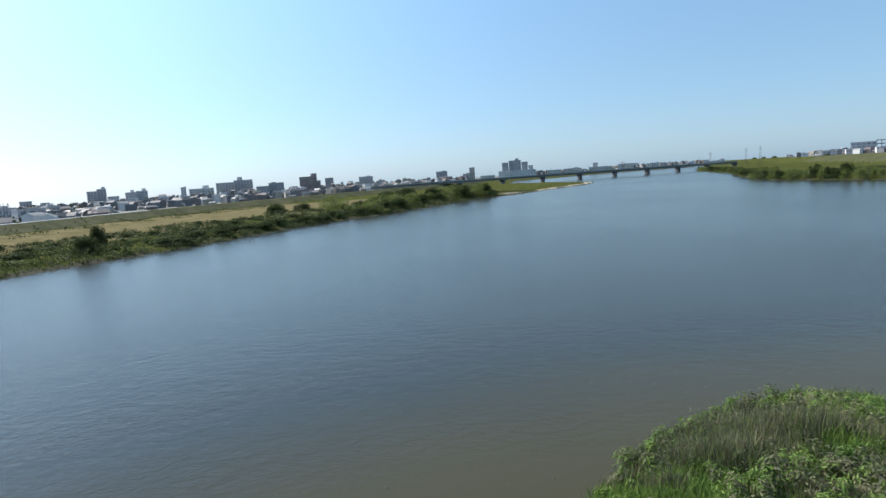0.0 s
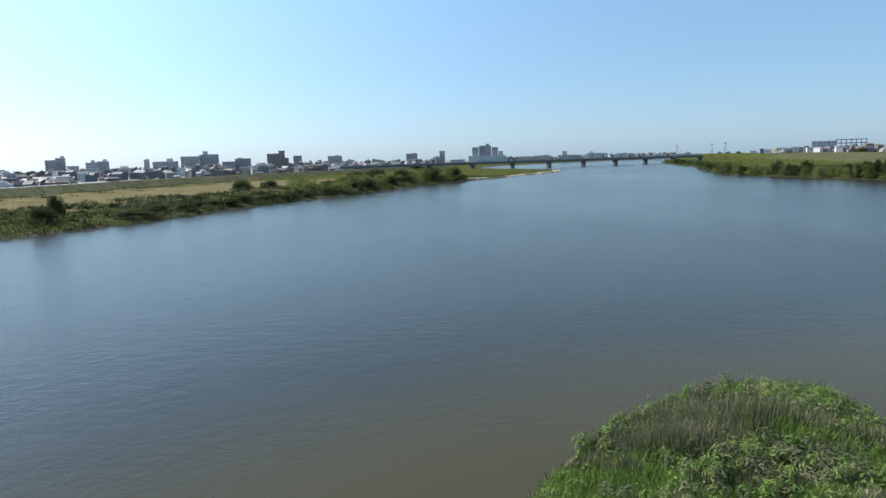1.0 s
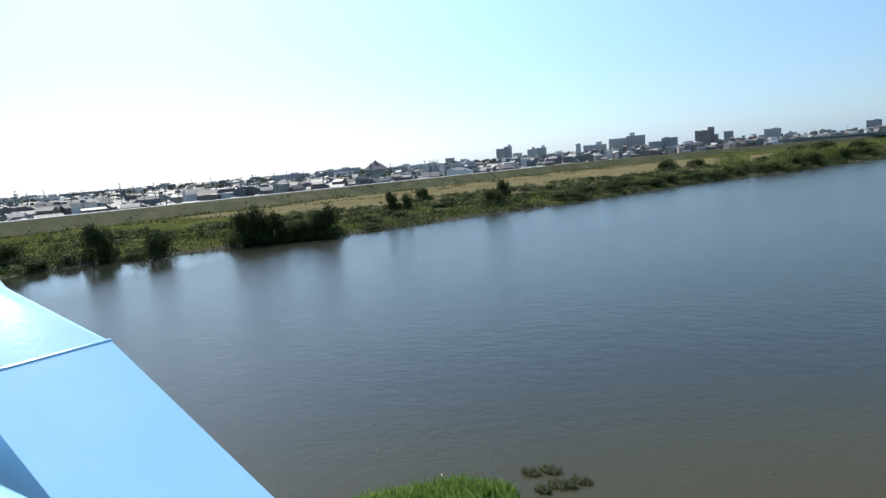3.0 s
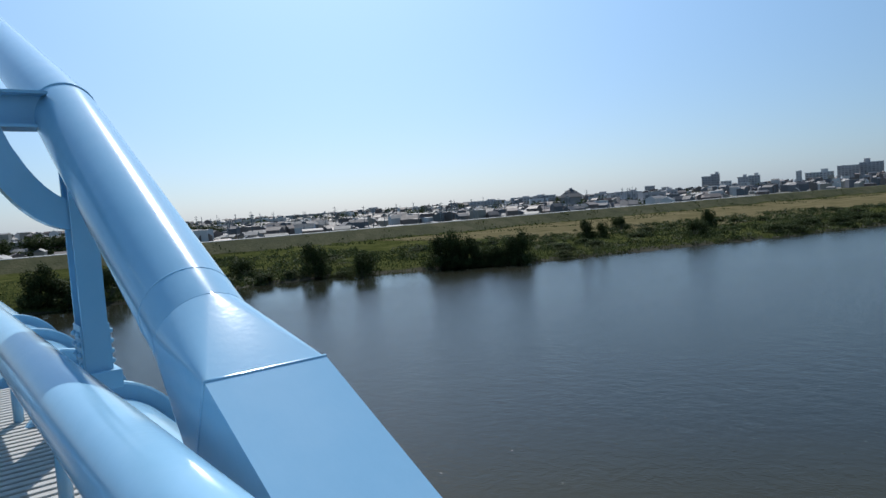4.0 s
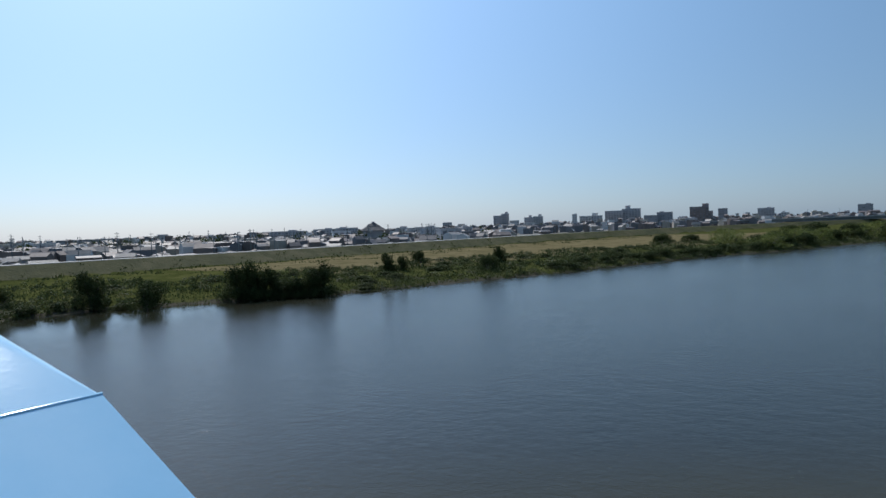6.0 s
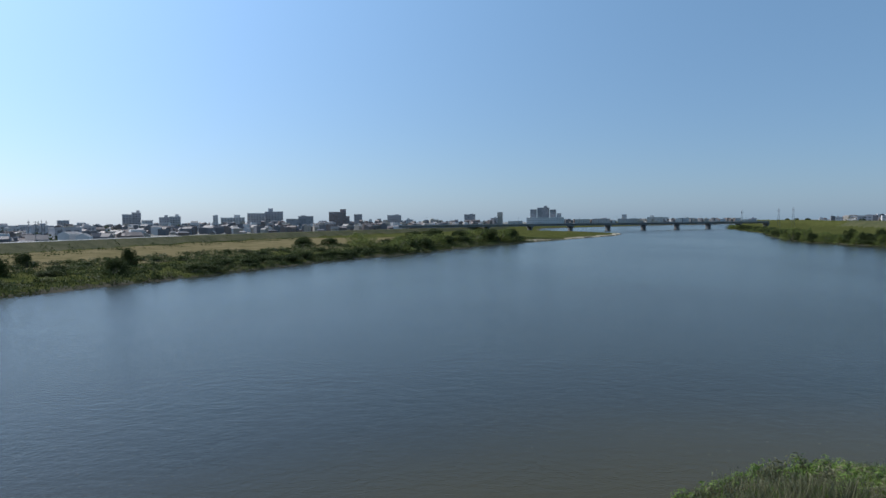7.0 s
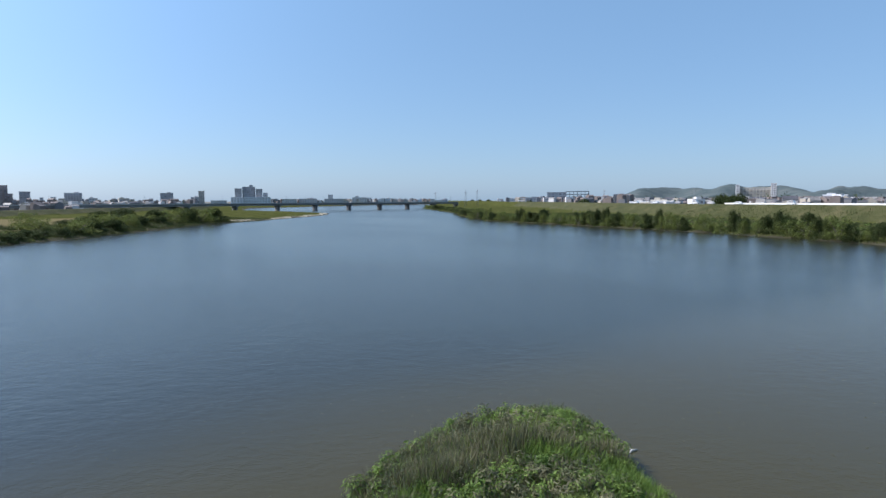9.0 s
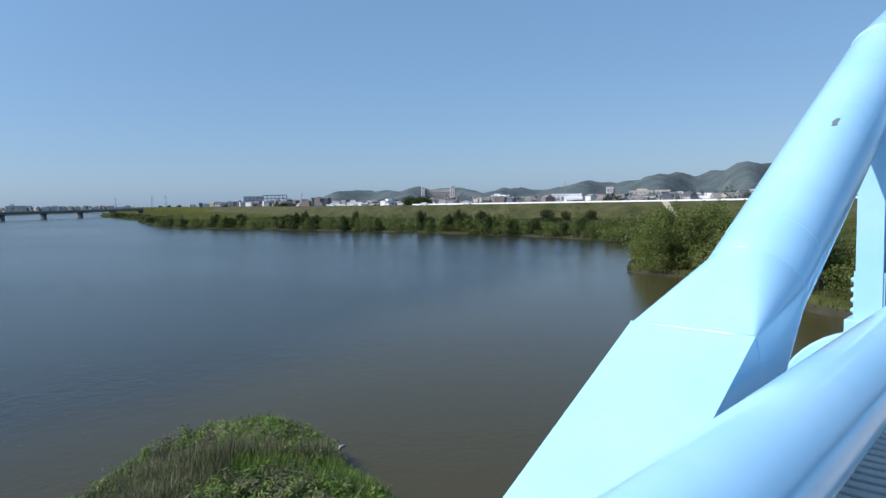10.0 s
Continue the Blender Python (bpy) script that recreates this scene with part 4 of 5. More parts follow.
# ---- hills ----
def build_hills():
    prof = [(-33, 0), (-35.6, 0.1), (-37.5, 0.75), (-39.3, 1.05), (-41, 0.9), (-43, 0.7), (-45.5, 1.0), (-46.8, 1.15), (-48.5, 0.85), (-50.3, 0.45), (-52, 0.85), (-53.4, 1.0), (-55.2, 0.6), (-57.5, 0.75), (-59, 1.15), (-60.8, 1.33), (-62.5, 1.25), (-64.5, 1.5), (-67.5, 1.74), (-69.5, 2.05), (-71.3, 2.2), (-73.5, 2.0), (-77, 2.5), (-82, 2.3), (-90, 1.2), (-95, 0)]
    az = np.arange(-95, -33, 0.12)
    el = np.interp(-az, [-p[0] for p in prof], [p[1] for p in prof])
    rad = np.linspace(2500, 4500, 34)
    verts, n = [], az.size
    for r in rad:
        t = (r - 2500) / 2000
        for a, e in zip(az, el):
            peak = 0.45 + 0.12 * math.sin(a * 0.9)
            k = max(0.0, 1 - abs(t - peak) / (0.42 if t < peak else 0.5))
            k = k * k * (3 - 2 * k)
            x, y = -math.sin(radians(a)) * r, math.cos(radians(a)) * r
            rough = noise.fractal(Vector((x, y, 0)) / 260, 1.0, 2.0, 5) * 26 * min(1, e)
            verts.append((x, y, 2 + k * (10 + 3400 * math.tan(radians(e)) * 0.98 + rough)))
    faces = [(i * n + j, i * n + j + 1, (i + 1) * n + j + 1, (i + 1) * n + j) for i in range(len(rad) - 1) for j in range(n - 1)]
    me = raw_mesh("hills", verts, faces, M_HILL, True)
    tagged(new("hills", me), "low wooded hills behind the town, blue-grey with painted haze", "hills", kind="structure")


build_hills()


# ---- distant road bridge ----
def build_road_bridge():
    m = pose(92, 752, 0, 0, 0, math.degrees(math.atan2(0.503, 0.864)))
    b = thing("road_bridge", m, "long low grey girder road bridge on concrete piers", "bridge")
    span, lo, hi = 54, -5, 6
    x0, x1 = lo * span, hi * span
    part("deck", box_mesh("deck", x0, x1, -5.5, 5.5, 7.6, 8.1, M_CONC_DARK, 0.05), b)
    for y in (-4, -1.3, 1.3, 4):
        part("girder", box_mesh("girder", x0, x1, y - 0.3, y + 0.3, 6.0, 7.6, M_GIRDER), b)
    for y in (-5.4, 5.4):
        part("parapet", box_mesh("parapet", x0, x1, y - 0.12, y + 0.12, 8.1, 8.9, M_CONC), b)
    shaft = box_mesh("pier", -1.1, 1.1, -3.5, 3.5, -3, 4.9, M_CONC_DARK, 0.3)
    cap = box_mesh("pier_cap", -1.6, 1.6, -5.2, 5.2, 4.9, 6.0, M_CONC_DARK, 0.1)
    lamp = None
    for k in range(lo, hi + 1):
        p = part("pier", shaft, b, m=pose(k * span, 0, 0))
        part("pier_cap", cap, p)
    pole = sweep("lamp_post", tube_rings([(0, 0, 0), (0, 0, 6.5), (0, 0.5, 7.2), (0, 1.8, 7.4)], [0.1, 0.08, 0.07, 0.06], 8), M_STEEL_DARK)
    for k in range(lo * 2, hi * 2):
        part("lamp_post", pole, b, m=pose(k * span / 2 + 9, -5.2, 9.0))


build_road_bridge()


# ---- town ----
def polar(az, r):
    return -math.sin(radians(az)) * r, math.cos(radians(az)) * r


def behind_levee(az, gap):
    """Distance at which a bearing has crossed the levee and gone gap metres past its crest."""
    r = 150.0
    while r < 3000:
        x, y = polar(az, r)
        if x < float(line_x(LEFT_CREST, y)) - gap or x > float(line_x(RIGHT_CREST, y)) + gap:
            return r
        r += 8
    return r


WIN = {}


def window_mesh(w, h):
    key = (round(w, 1), round(h, 1))
    if key not in WIN:
        WIN[key] = box_mesh("window", -key[0] / 2, key[0] / 2, -0.07, 0.05, -key[1] / 2, key[1] / 2, M_GLASS)
    return WIN[key]


def building(az0, az1, el, r, wall, storeys, cols, label, depth=14.0, turn=0.0, balcony=False, penthouse=0.0, name="apartment_building"):
    """A flat-roofed block that spans the given bearings at r metres and rises to the elevation el."""
    az = (az0 + az1) / 2
    w = 2 * r * math.tan(radians(abs(az0 - az1) / 2))
    x, y = polar(az, r)
    g = max(2.5, float(ground_z(x, y)))
    h = EYE + r * math.tan(radians(el)) - g
    b = thing(name, pose(x, y, g - 0.2, 0, 0, az + turn), label, "building", "town buildings")
    mat = WALLS[wall]
    part("wall", box_mesh("wall", -w / 2, w / 2, 0, depth, 0, h - 0.9, mat, 0.08), b)
    bm = bmesh.new()
    for p in ((-w / 2 - 0.15, w / 2 + 0.15, -0.15, 0.25), (-w / 2 - 0.15, w / 2 + 0.15, depth - 0.25, depth + 0.15), (-w / 2 - 0.15, -w / 2 + 0.25, 0.25, depth - 0.25), (w / 2 - 0.25, w / 2 + 0.15, 0.25, depth - 0.25)):
        add_box(bm, *p, h - 0.9, h)
    part("parapet", mesh_of("parapet", bm, mat), b)
    fh, cw = (h - 1.4) / storeys, (w - 1.0) / cols
    wm = window_mesh(cw * 0.62, fh * 0.5)
    for i in range(storeys):
        for j in range(cols):
            part("window", wm, b, m=pose(-w / 2 + 0.5 + cw * (j + 0.5), 0, 0.5 + fh * (i + 0.55)))
        if balcony and i:
            part("balcony", box_mesh("balcony", -w / 2 + 0.3, w / 2 - 0.3, -1.2, 0, fh * i + 0.1, fh * i + 1.15, mat), b)
    if penthouse:
        c = w * 0.18 * (1 if int(az * 10) % 2 else -1)
        part("penthouse", box_mesh("penthouse", c - w * 0.1 - 1, c + w * 0.1 + 1, depth * 0.3, depth * 0.75, h - 0.9, h + penthouse, mat, 0.05), b)
    return b


B = building
B(29.8, 29.1, 0.80, 900, "grey", 7, 3, "grey slab apartment block with a flat roof", balcony=True)
B(29.12, 28.45, 0.95, 905, "grey", 8, 3, "taller grey apartment block with rooftop plant room", balcony=True, penthouse=2.5)
B(28.4, 27.6, 0.33, 880, "pale", 4, 4, "low pale flat-roofed office block", turn=6)
B(27.16, 26.4, 0.55, 950, "grey", 5, 4, "grey apartment block with stepped roof", penthouse=3)
B(26.4, 25.55, 0.62, 960, "pale", 6, 4, "pale apartment block with rooftop tanks", penthouse=3, balcony=True)
B(23.1, 22.7, 0.68, 1000, "pale", 7, 2, "narrow pale tower block in town", penthouse=1)
B(22.5, 20.6, 0.50, 1020, "pale", 6, 8, "long pale apartment block with balconies", balcony=True, penthouse=4)
B(20.4, 19.0, 0.85, 1080, "grey", 9, 6, "wide grey high-rise apartment block", balcony=True)
B(19.0, 17.5, 0.98, 1095, "grey", 10, 6, "wide grey high-rise apartment block with a roof tower", balcony=True, penthouse=5)
B(17.26, 16.2, 0.36, 900, "dark", 4, 5, "low dark flat-roofed office block")
B(16.25, 15.0, 0.58, 910, "dark", 6, 6, "dark glazed office block", penthouse=1)
B(13.7, 12.5, 0.92, 1000, "brown", 9, 5, "brown tiled tower block with white balconies", balcony=True)
B(12.5, 11.95, 0.55, 1004, "brown", 6, 3, "lower brown tiled wing of flats", balcony=True)
B(12.75, 12.25, 1.15, 1012, "brown", 11, 2, "brown tiled lift tower on flats")
B(11.57, 10.87, 0.70, 1050, "dark", 7, 3, "dark tower block with plain walls")
B(8.72, 7.53, 0.61, 1150, "grey", 7, 6, "broad grey apartment block", penthouse=1.2, balcony=True)
B(7.1, 6.5, 0.22, 1150, "pale", 4, 3, "small pale office block", penthouse=2)
B(9.6, 9.25, 0.3, 1500, "pale", 6, 2, "slim pale tower far behind the town")
B(10.3, 10.05, 0.26, 1500, "pale", 6, 2, "slim pale tower far behind the town")
B(2.07, 1.11, 0.61, 1050, "dark", 7, 4, "dark tower block with rounded roofline", penthouse=1)
B(-0.79, -1.25, 0.77, 1300, "cream", 9, 3, "slim cream tower block in town")
B(-0.2, -0.8, 0.28, 1290, "grey", 5, 4, "low grey block beside a tower", penthouse=2)
B(-1.7, -2.95, 0.0, 1200, "pale", 3, 6, "low pale commercial hall")
B(-3.28, -6.46, 0.27, 1480, "white", 4, 14, "broad white hospital podium", depth=40, name="hospital")
B(-3.6, -4.16, 0.98, 1490, "dark", 9, 4, "dark grey wing of the hospital complex")
B(-4.2, -5.23, 1.12, 1500, "dark", 10, 6, "dark glazed hospital tower", penthouse=4)
B(-5.27, -5.8, 0.95, 1490, "dark", 9, 4, "dark grey wing of the hospital complex")
B(-5.85, -6.23, 0.62, 1490, "grey", 7, 3, "low grey wing of the hospital complex")
B(-7.4, -8.6, 0.1, 1500, "pale", 4, 6, "low pale block by the bridge")
B(-8.8, -10.3, 0.13, 1550, "grey", 4, 7, "low grey block by the bridge", penthouse=2)
B(-10.9, -12.49, 0.12, 1500, "grey", 4, 8, "low grey civic building with a turret", penthouse=9)
B(-13.24, -14.48, 0.22, 1700, "pale", 6, 6, "pale apartment blocks near the bridge", penthouse=4)
rb = random.Random(19)
for i in range(46):
    a, tone = rb.uniform(-7.5, -21.5), rb.choice(("pale", "grey", "cream", "white", "dark", "grey"))
    B(a, a - rb.uniform(0.14, 0.5), rb.uniform(-0.14, 0.14) + (0.1 if i % 9 == 0 else 0), rb.uniform(1500, 2000), tone, 3, 3, {"pale": "distant pale town block across the river", "grey": "distant grey town block across the river", "cream": "distant cream town block across the river", "white": "distant white town block across the river", "dark": "distant dark town block across the river"}[tone], penthouse=rb.choice((0, 0, 2)), name="town_block")
B(48.9, 46.1, 0.08, 600, "grey", 4, 9, "long low grey housing block with a hipped top", balcony=True, penthouse=1)
B(45.3, 43.4, 0.15, 640, "grey", 4, 7, "low grey housing block with balconies", balcony=True, penthouse=1)
B(43.4, 41.5, 0.2, 660, "grey", 5, 7, "low grey housing block with a plant room", balcony=True, penthouse=1)
B(38.3, 36.1, 0.0, 700, "grey", 4, 8, "low grey housing block among roofs", penthouse=2)
B(34.2, 33.4, 0.36, 900, "grey", 6, 4, "grey mid-rise block with balconies", balcony=True)
B(32.9, 32.3, 0.18, 950, "pale", 5, 3, "pale mid-rise block in town")
B(68.3, 65.7, -0.15, 700, "pale", 3, 8, "broad pale school building")
B(57.6, 56.8, 0.15, 900, "grey", 6, 3, "distant grey tower block")
B(64.6, 58.5, -0.05, 900, "dark", 3, 14, "long dark low factory roofline")
# across the river, behind the levee
B(-44.9, -47.8, 0.88, 900, "cream", 9, 12, "long cream apartment block with balconies", balcony=True, depth=12)
B(-44.85, -45.15, 1.12, 895, "pale", 11, 1, "slim pale stair tower of flats")
B(-47.35, -47.75, 1.2, 895, "pale", 11, 2, "pale stair tower at the end of a block")
B(-50.87, -52.47, 0.31, 450, "white", 3, 5, "white three-storey building with dark windows", penthouse=0.8)
B(-56.03, -58.53, 0.28, 420, "white", 2, 7, "white two-storey shop hall", depth=20)
B(-58.6, -59.6, 0.08, 440, "white", 2, 3, "white low annex of a shop")
B(-60.55, -61.15, 0.76, 600, "pale", 7, 2, "slim pale tower of a plant")
B(-62.4, -65.65, 0.42, 620, "cream", 4, 9, "broad pale stone-coloured hall", depth=25, penthouse=1.5)
B(-68.36, -69.0, 0.14, 480, "pale", 3, 2, "small pale blue-grey house block")
B(-53.2, -54.4, 0.1, 600, "grey", 3, 4, "low grey block behind the levee")
B(-29.96, -31.6, 0.62, 900, "grey", 5, 5, "grey industrial block beside a steel frame")
B(-71.5, -74.0, 0.3, 600, "pale", 4, 8, "pale block behind the levee")


def steel_frame():
    x, y = polar(-32.5, 905)
    b = thing("gantry_frame", pose(x, y, 3, 0, 0, -32.5), "open grey steel gantry frame of a factory yard", "gantry")
    for i in range(7):
        for d in (0, 12):
            part("column", box_mesh("column", -15 + 5 * i - 0.35, -15 + 5 * i + 0.35, d - 0.35, d + 0.35, 0, 19.5, M_STEEL_DARK), b)
    for z in (9, 15, 19):
        for d in (0, 12):
            part("beam", box_mesh("beam", -15.4, 15.4, d - 0.3, d + 0.3, z, z + 0.8, M_STEEL_DARK), b)


steel_frame()


def make_house(kind, m):
    """A tiled two-storey house: walls, overhanging gable or hip roof, windows."""
    rg = random.Random(kind)
    w, d, h = ((9, 8, 5.6), (11, 8, 5.8), (8, 9, 6.0), (12, 9, 3.4), (10, 10, 6.2))[kind % 5]
    rise = rg.uniform(1.8, 2.6)
    wall = HOUSE_WALLS[("cream", "brown", "dark", "cream", "brown")[kind % 5]]
    house = thing("house", m, ("cream two-storey house with a grey tiled roof", "brown two-storey house with a dark tiled roof", "grey house with a brown tiled roof", "low cream house with a grey tiled roof", "brown house with a dark tiled roof")[kind % 5], "house", "town houses")
    part("wall", box_mesh("wall", -w / 2, w / 2, -d / 2, d / 2, 0, h, wall), house)
    bm = bmesh.new()
    o, hip = 0.7, (2.6 if kind % 2 else 0.0)
    base = [bm.verts.new(p) for p in ((-w / 2 - o, -d / 2 - o, h - 0.1), (w / 2 + o, -d / 2 - o, h - 0.1), (w / 2 + o, d / 2 + o, h - 0.1), (-w / 2 - o, d / 2 + o, h - 0.1))]
    eave = [bm.verts.new(v.co + Vector((0, 0, 0.22))) for v in base]
    a, c = bm.verts.new((-w / 2 - o + hip, 0, h + rise)), bm.verts.new((w / 2 + o - hip, 0, h + rise))
    for f in ((base[3], base[2], base[1], base[0]), (eave[0], eave[1], c, a), (eave[2], eave[3], a, c), (eave[1], eave[2], c), (eave[3], eave[0], a)):
        bm.faces.new(f)
    for i in range(4):
        bm.faces.new((base[i], base[(i + 1) % 4], eave[(i + 1) % 4], eave[i]))
    part("roof", mesh_of("roof", bm, ROOFS[(0, 1, 2, 0, 1)[kind % 5]]), house)
    wm = window_mesh(1.8, 1.3)
    for z in ([1.5, 4.2] if h > 4 else [1.6]):
        for x in (-w * 0.27,) if z < 2 else (w * 0.22,):
            part("window", wm, house, m=pose(x, -d / 2, z))
    return house


def town_houses():
    rg = random.Random(31)
    first, taken = {}, []

    def put(x, y, tall):
        if any((x - a) ** 2 + (y - b) ** 2 < 62 for a, b in taken):
            return
        taken.append((x, y))
        k = rg.choice((0, 0, 1, 2, 2, 3, 4))
        m = pose(x, y, float(ground_z(x, y)) - 0.05, 0, 0, math.degrees(math.atan2(y, x)) - 90 + rg.choice((0, 90, 15, -20, 75)) + rg.uniform(-8, 8)) @ Matrix.Diagonal((rg.uniform(0.55, 0.95), rg.uniform(0.55, 0.9), rg.uniform(*tall), 1))
        if k in first:
            copy_thing(first[k], m)
        else:
            first[k] = make_house(k, m)

    for n, a0, a1, r0, r1 in ((300, 33, 86, 222, 430), (95, 28, 88, 430, 700), (40, 4, 30, 420, 900), (30, -20, -36, 480, 1000), (120, -36, -76, 315, 560)):
        for i in range(n):
            x, y = polar(rg.uniform(a0, a1), r0 + (r1 - r0) * rg.random() ** 1.3)
            if x < float(line_x(LEFT_CREST, y)) - 16 or x > float(line_x(RIGHT_CREST, y)) + 28:
                put(x, y, (0.46, 0.74) if a0 > 20 else (0.7, 1.1))

    for i in range(85):
        az = rg.uniform(-37, -21)
        r = behind_levee(az, 34) + rg.uniform(0, 160)
        if r < 1500:
            put(*polar(az, r), (1.15, 1.75))


town_houses()


def tower_house():
    x, y = polar(40.2, 450)
    h = thing("temple_house", pose(x, y, 2.6, 0, 0, 40.2), "dark tall hip-roofed house rising over the roofs", "house", "town buildings")
    part("wall", box_mesh("wall", -7, 7, -6, 6, 0, 8.5, WALLS["dark"]), h)
    bm = bmesh.new()
    for s, z0, z1, t in ((9.0, 8.4, 11.4, 4.4), (4.6, 11.4, 13.4, 1.6)):
        lo = [bm.verts.new((a * s, b * s * 0.85, z0)) for a, b in ((-1, -1), (1, -1), (1, 1), (-1, 1))]
        hi = [bm.verts.new((a * t, b * t * 0.85, z1)) for a, b in ((-1, -1), (1, -1), (1, 1), (-1, 1))]
        for i in range(4):
            bm.faces.new((lo[i], lo[(i + 1) % 4], hi[(i + 1) % 4], hi[i]))
        bm.faces.new(lo[::-1])
        bm.faces.new(hi)
    part("roof", mesh_of("roof", bm, ROOFS[1]), h)
    part("lantern", box_mesh("lantern", -1, 1, -1, 1, 13.4, 14.4, WALLS["dark"], 0.1), h)


tower_house()


def small_blocks():
    rg = random.Random(77)
    spans = [(30, -36, -74, 400, 640, -0.3, 0.15), (20, -17, -36, 700, 1200, -0.15, 0.2), (22, 31, 70, 420, 760, -0.3, 0.08), (16, 3, 30, 700, 1200, -0.1, 0.25)]
    for n, a0, a1, r0, r1, e0, e1 in spans:
        for i in range(n):
            az, r = rg.uniform(a0, a1), rg.uniform(r0, r1)
            r = max(r, behind_levee(az, 30))
            if r > 1600:
                continue
            w = math.degrees(rg.uniform(7, 16) / r)
            tone = rg.choice(("white", "pale", "grey", "cream", "grey", "pale"))
            building(az + w / 2, az - w / 2, rg.uniform(e0, e1), r, tone, rg.choice((2, 3)), 3, {"white": "small white flat-roofed town block", "pale": "small pale flat-roofed town block", "grey": "small grey flat-roofed town block", "cream": "small cream flat-roofed town block"}[tone], depth=9, turn=rg.uniform(-25, 25), penthouse=rg.choice((0, 0, 1.5)), name="town_block")


small_blocks()


def town_trees():
    rg = random.Random(5)
    spots = [(az, 420 + rg.uniform(-15, 15), rg.uniform(13, 16), 14) for az in np.arange(-42.4, -45.8, -0.42)] + [(az, 430, 13, 12) for az in (-69.2, -69.8, -70.4)]
    spots += [(-22.5, 640, 11, 16), (-21.5, 650, 9, 16), (-33.6, 560, 9, 12), (71, 330, 9, 16), (72.5, 330, 10, 16), (74, 325, 11, 16), (75.5, 320, 11, 16), (77, 320, 12, 18)] + [(a, 290, 10, 18) for a in np.arange(78.5, 92, 1.6)]
    spots += [(az, behind_levee(az, 26) + 10, 12, 16) for az in (-23.6, -24.3, -25.0, -28.6, -33.1)]
    for i in range(26):
        az = rg.choice((rg.uniform(33, 70), rg.uniform(-72, -36)))
        spots.append((az, rg.uniform(400, 560), rg.uniform(6, 9), rg.uniform(5, 9)))
    for az, r, h, w in spots:
        x, y = polar(az, r)
        if not (x < float(line_x(LEFT_CREST, y)) - 16 or x > float(line_x(RIGHT_CREST, y)) + 24):
            continue
        t = copy_thing(originals[0], scaled(at(x, y, rg.uniform(0, 360)), h, w, 6.0, 7.0))
        tagged(t, "dark round tree between the town houses", group="town trees")


town_trees()


# ---- the town beyond counting: small gabled houses out to the skyline ----
def far_town():
    rg = np.random.default_rng(63)
    spans = [(2200, 28, 90, 290, 1500, 3.8, 6.4), (420, 28, 90, 600, 1600, 7.0, 10.5), (700, -1, 28, 600, 2200, 5.0, 9.0), (260, -1, 28, 900, 2200, 8.0, 13.0), (420, -20, -5, 1700, 2600, 6.0, 14.0), (700, -37, -20.5, 600, 1700, 7.5, 14.0), (1200, -80, -37, 380, 1300, 6.0, 10.5)]
    groups = {0: ([], []), 1: ([], []), 2: ([], []), 3: ([], [])}
    for n, a0, a1, r0, r1, h0, h1 in spans:
        for i in range(n):
            az, r = rg.uniform(a0, a1), r0 + (r1 - r0) * rg.random() ** 1.4
            x, y = polar(az, r)
            if a0 != -20 and not (x < float(line_x(LEFT_CREST, y)) - 30 or x > float(line_x(RIGHT_CREST, y)) + 34):
                continue
            if a0 == -20 and float(ground_z(x, y)) < 1.5:
                continue
            z = float(ground_z(x, y)) - 0.1
            w, d, h, t = rg.uniform(2.2, 4.6), rg.uniform(1.9, 3.4), rg.uniform(h0, h1), rg.uniform(0, math.pi)
            rise = rg.uniform(0.9, 2.0) if rg.random() < 0.8 else 0.15
            c, s = math.cos(t), math.sin(t)
            pts = [(-w, -d, 0), (w, -d, 0), (w, d, 0), (-w, d, 0), (-w, -d, h - rise), (w, -d, h - rise), (w, d, h - rise), (-w, d, h - rise), (-w, 0, h), (w, 0, h)]
            pts = [(x + c * p - s * q, y + s * p + c * q, z + u) for p, q, u in pts]
            v, f = groups[int(rg.choice(4, p=(0.2, 0.33, 0.35, 0.12)))]
            k = len(v)
            v += pts
            f += [[[k + a for a in q], m] for q, m in (((0, 1, 5, 4), 0), ((1, 2, 6, 9, 5), 0), ((2, 3, 7, 6), 0), ((3, 0, 4, 8, 7), 0), ((4, 5, 9, 8), 1), ((6, 7, 8, 9), 1))]
    looks = [("cream", 0, "distant cream houses with grey tiled roofs"), ("brown", 2, "distant brown houses with brown tiled roofs"), ("dark", 1, "distant dark houses with dark tiled roofs"), ("pale", 0, "distant pale houses with grey tiled roofs")]
    for g, (wall, roof, label) in enumerate(looks):
        v, f = groups[g]
        me = raw_mesh("far_houses", v, [tuple(q) for q, m in f], [HOUSE_WALLS[wall], ROOFS[roof]])
        me.polygons.foreach_set("material_index", [m for q, m in f])
        tagged(new("far_houses", me), label, "houses", kind="stuff")


far_town()


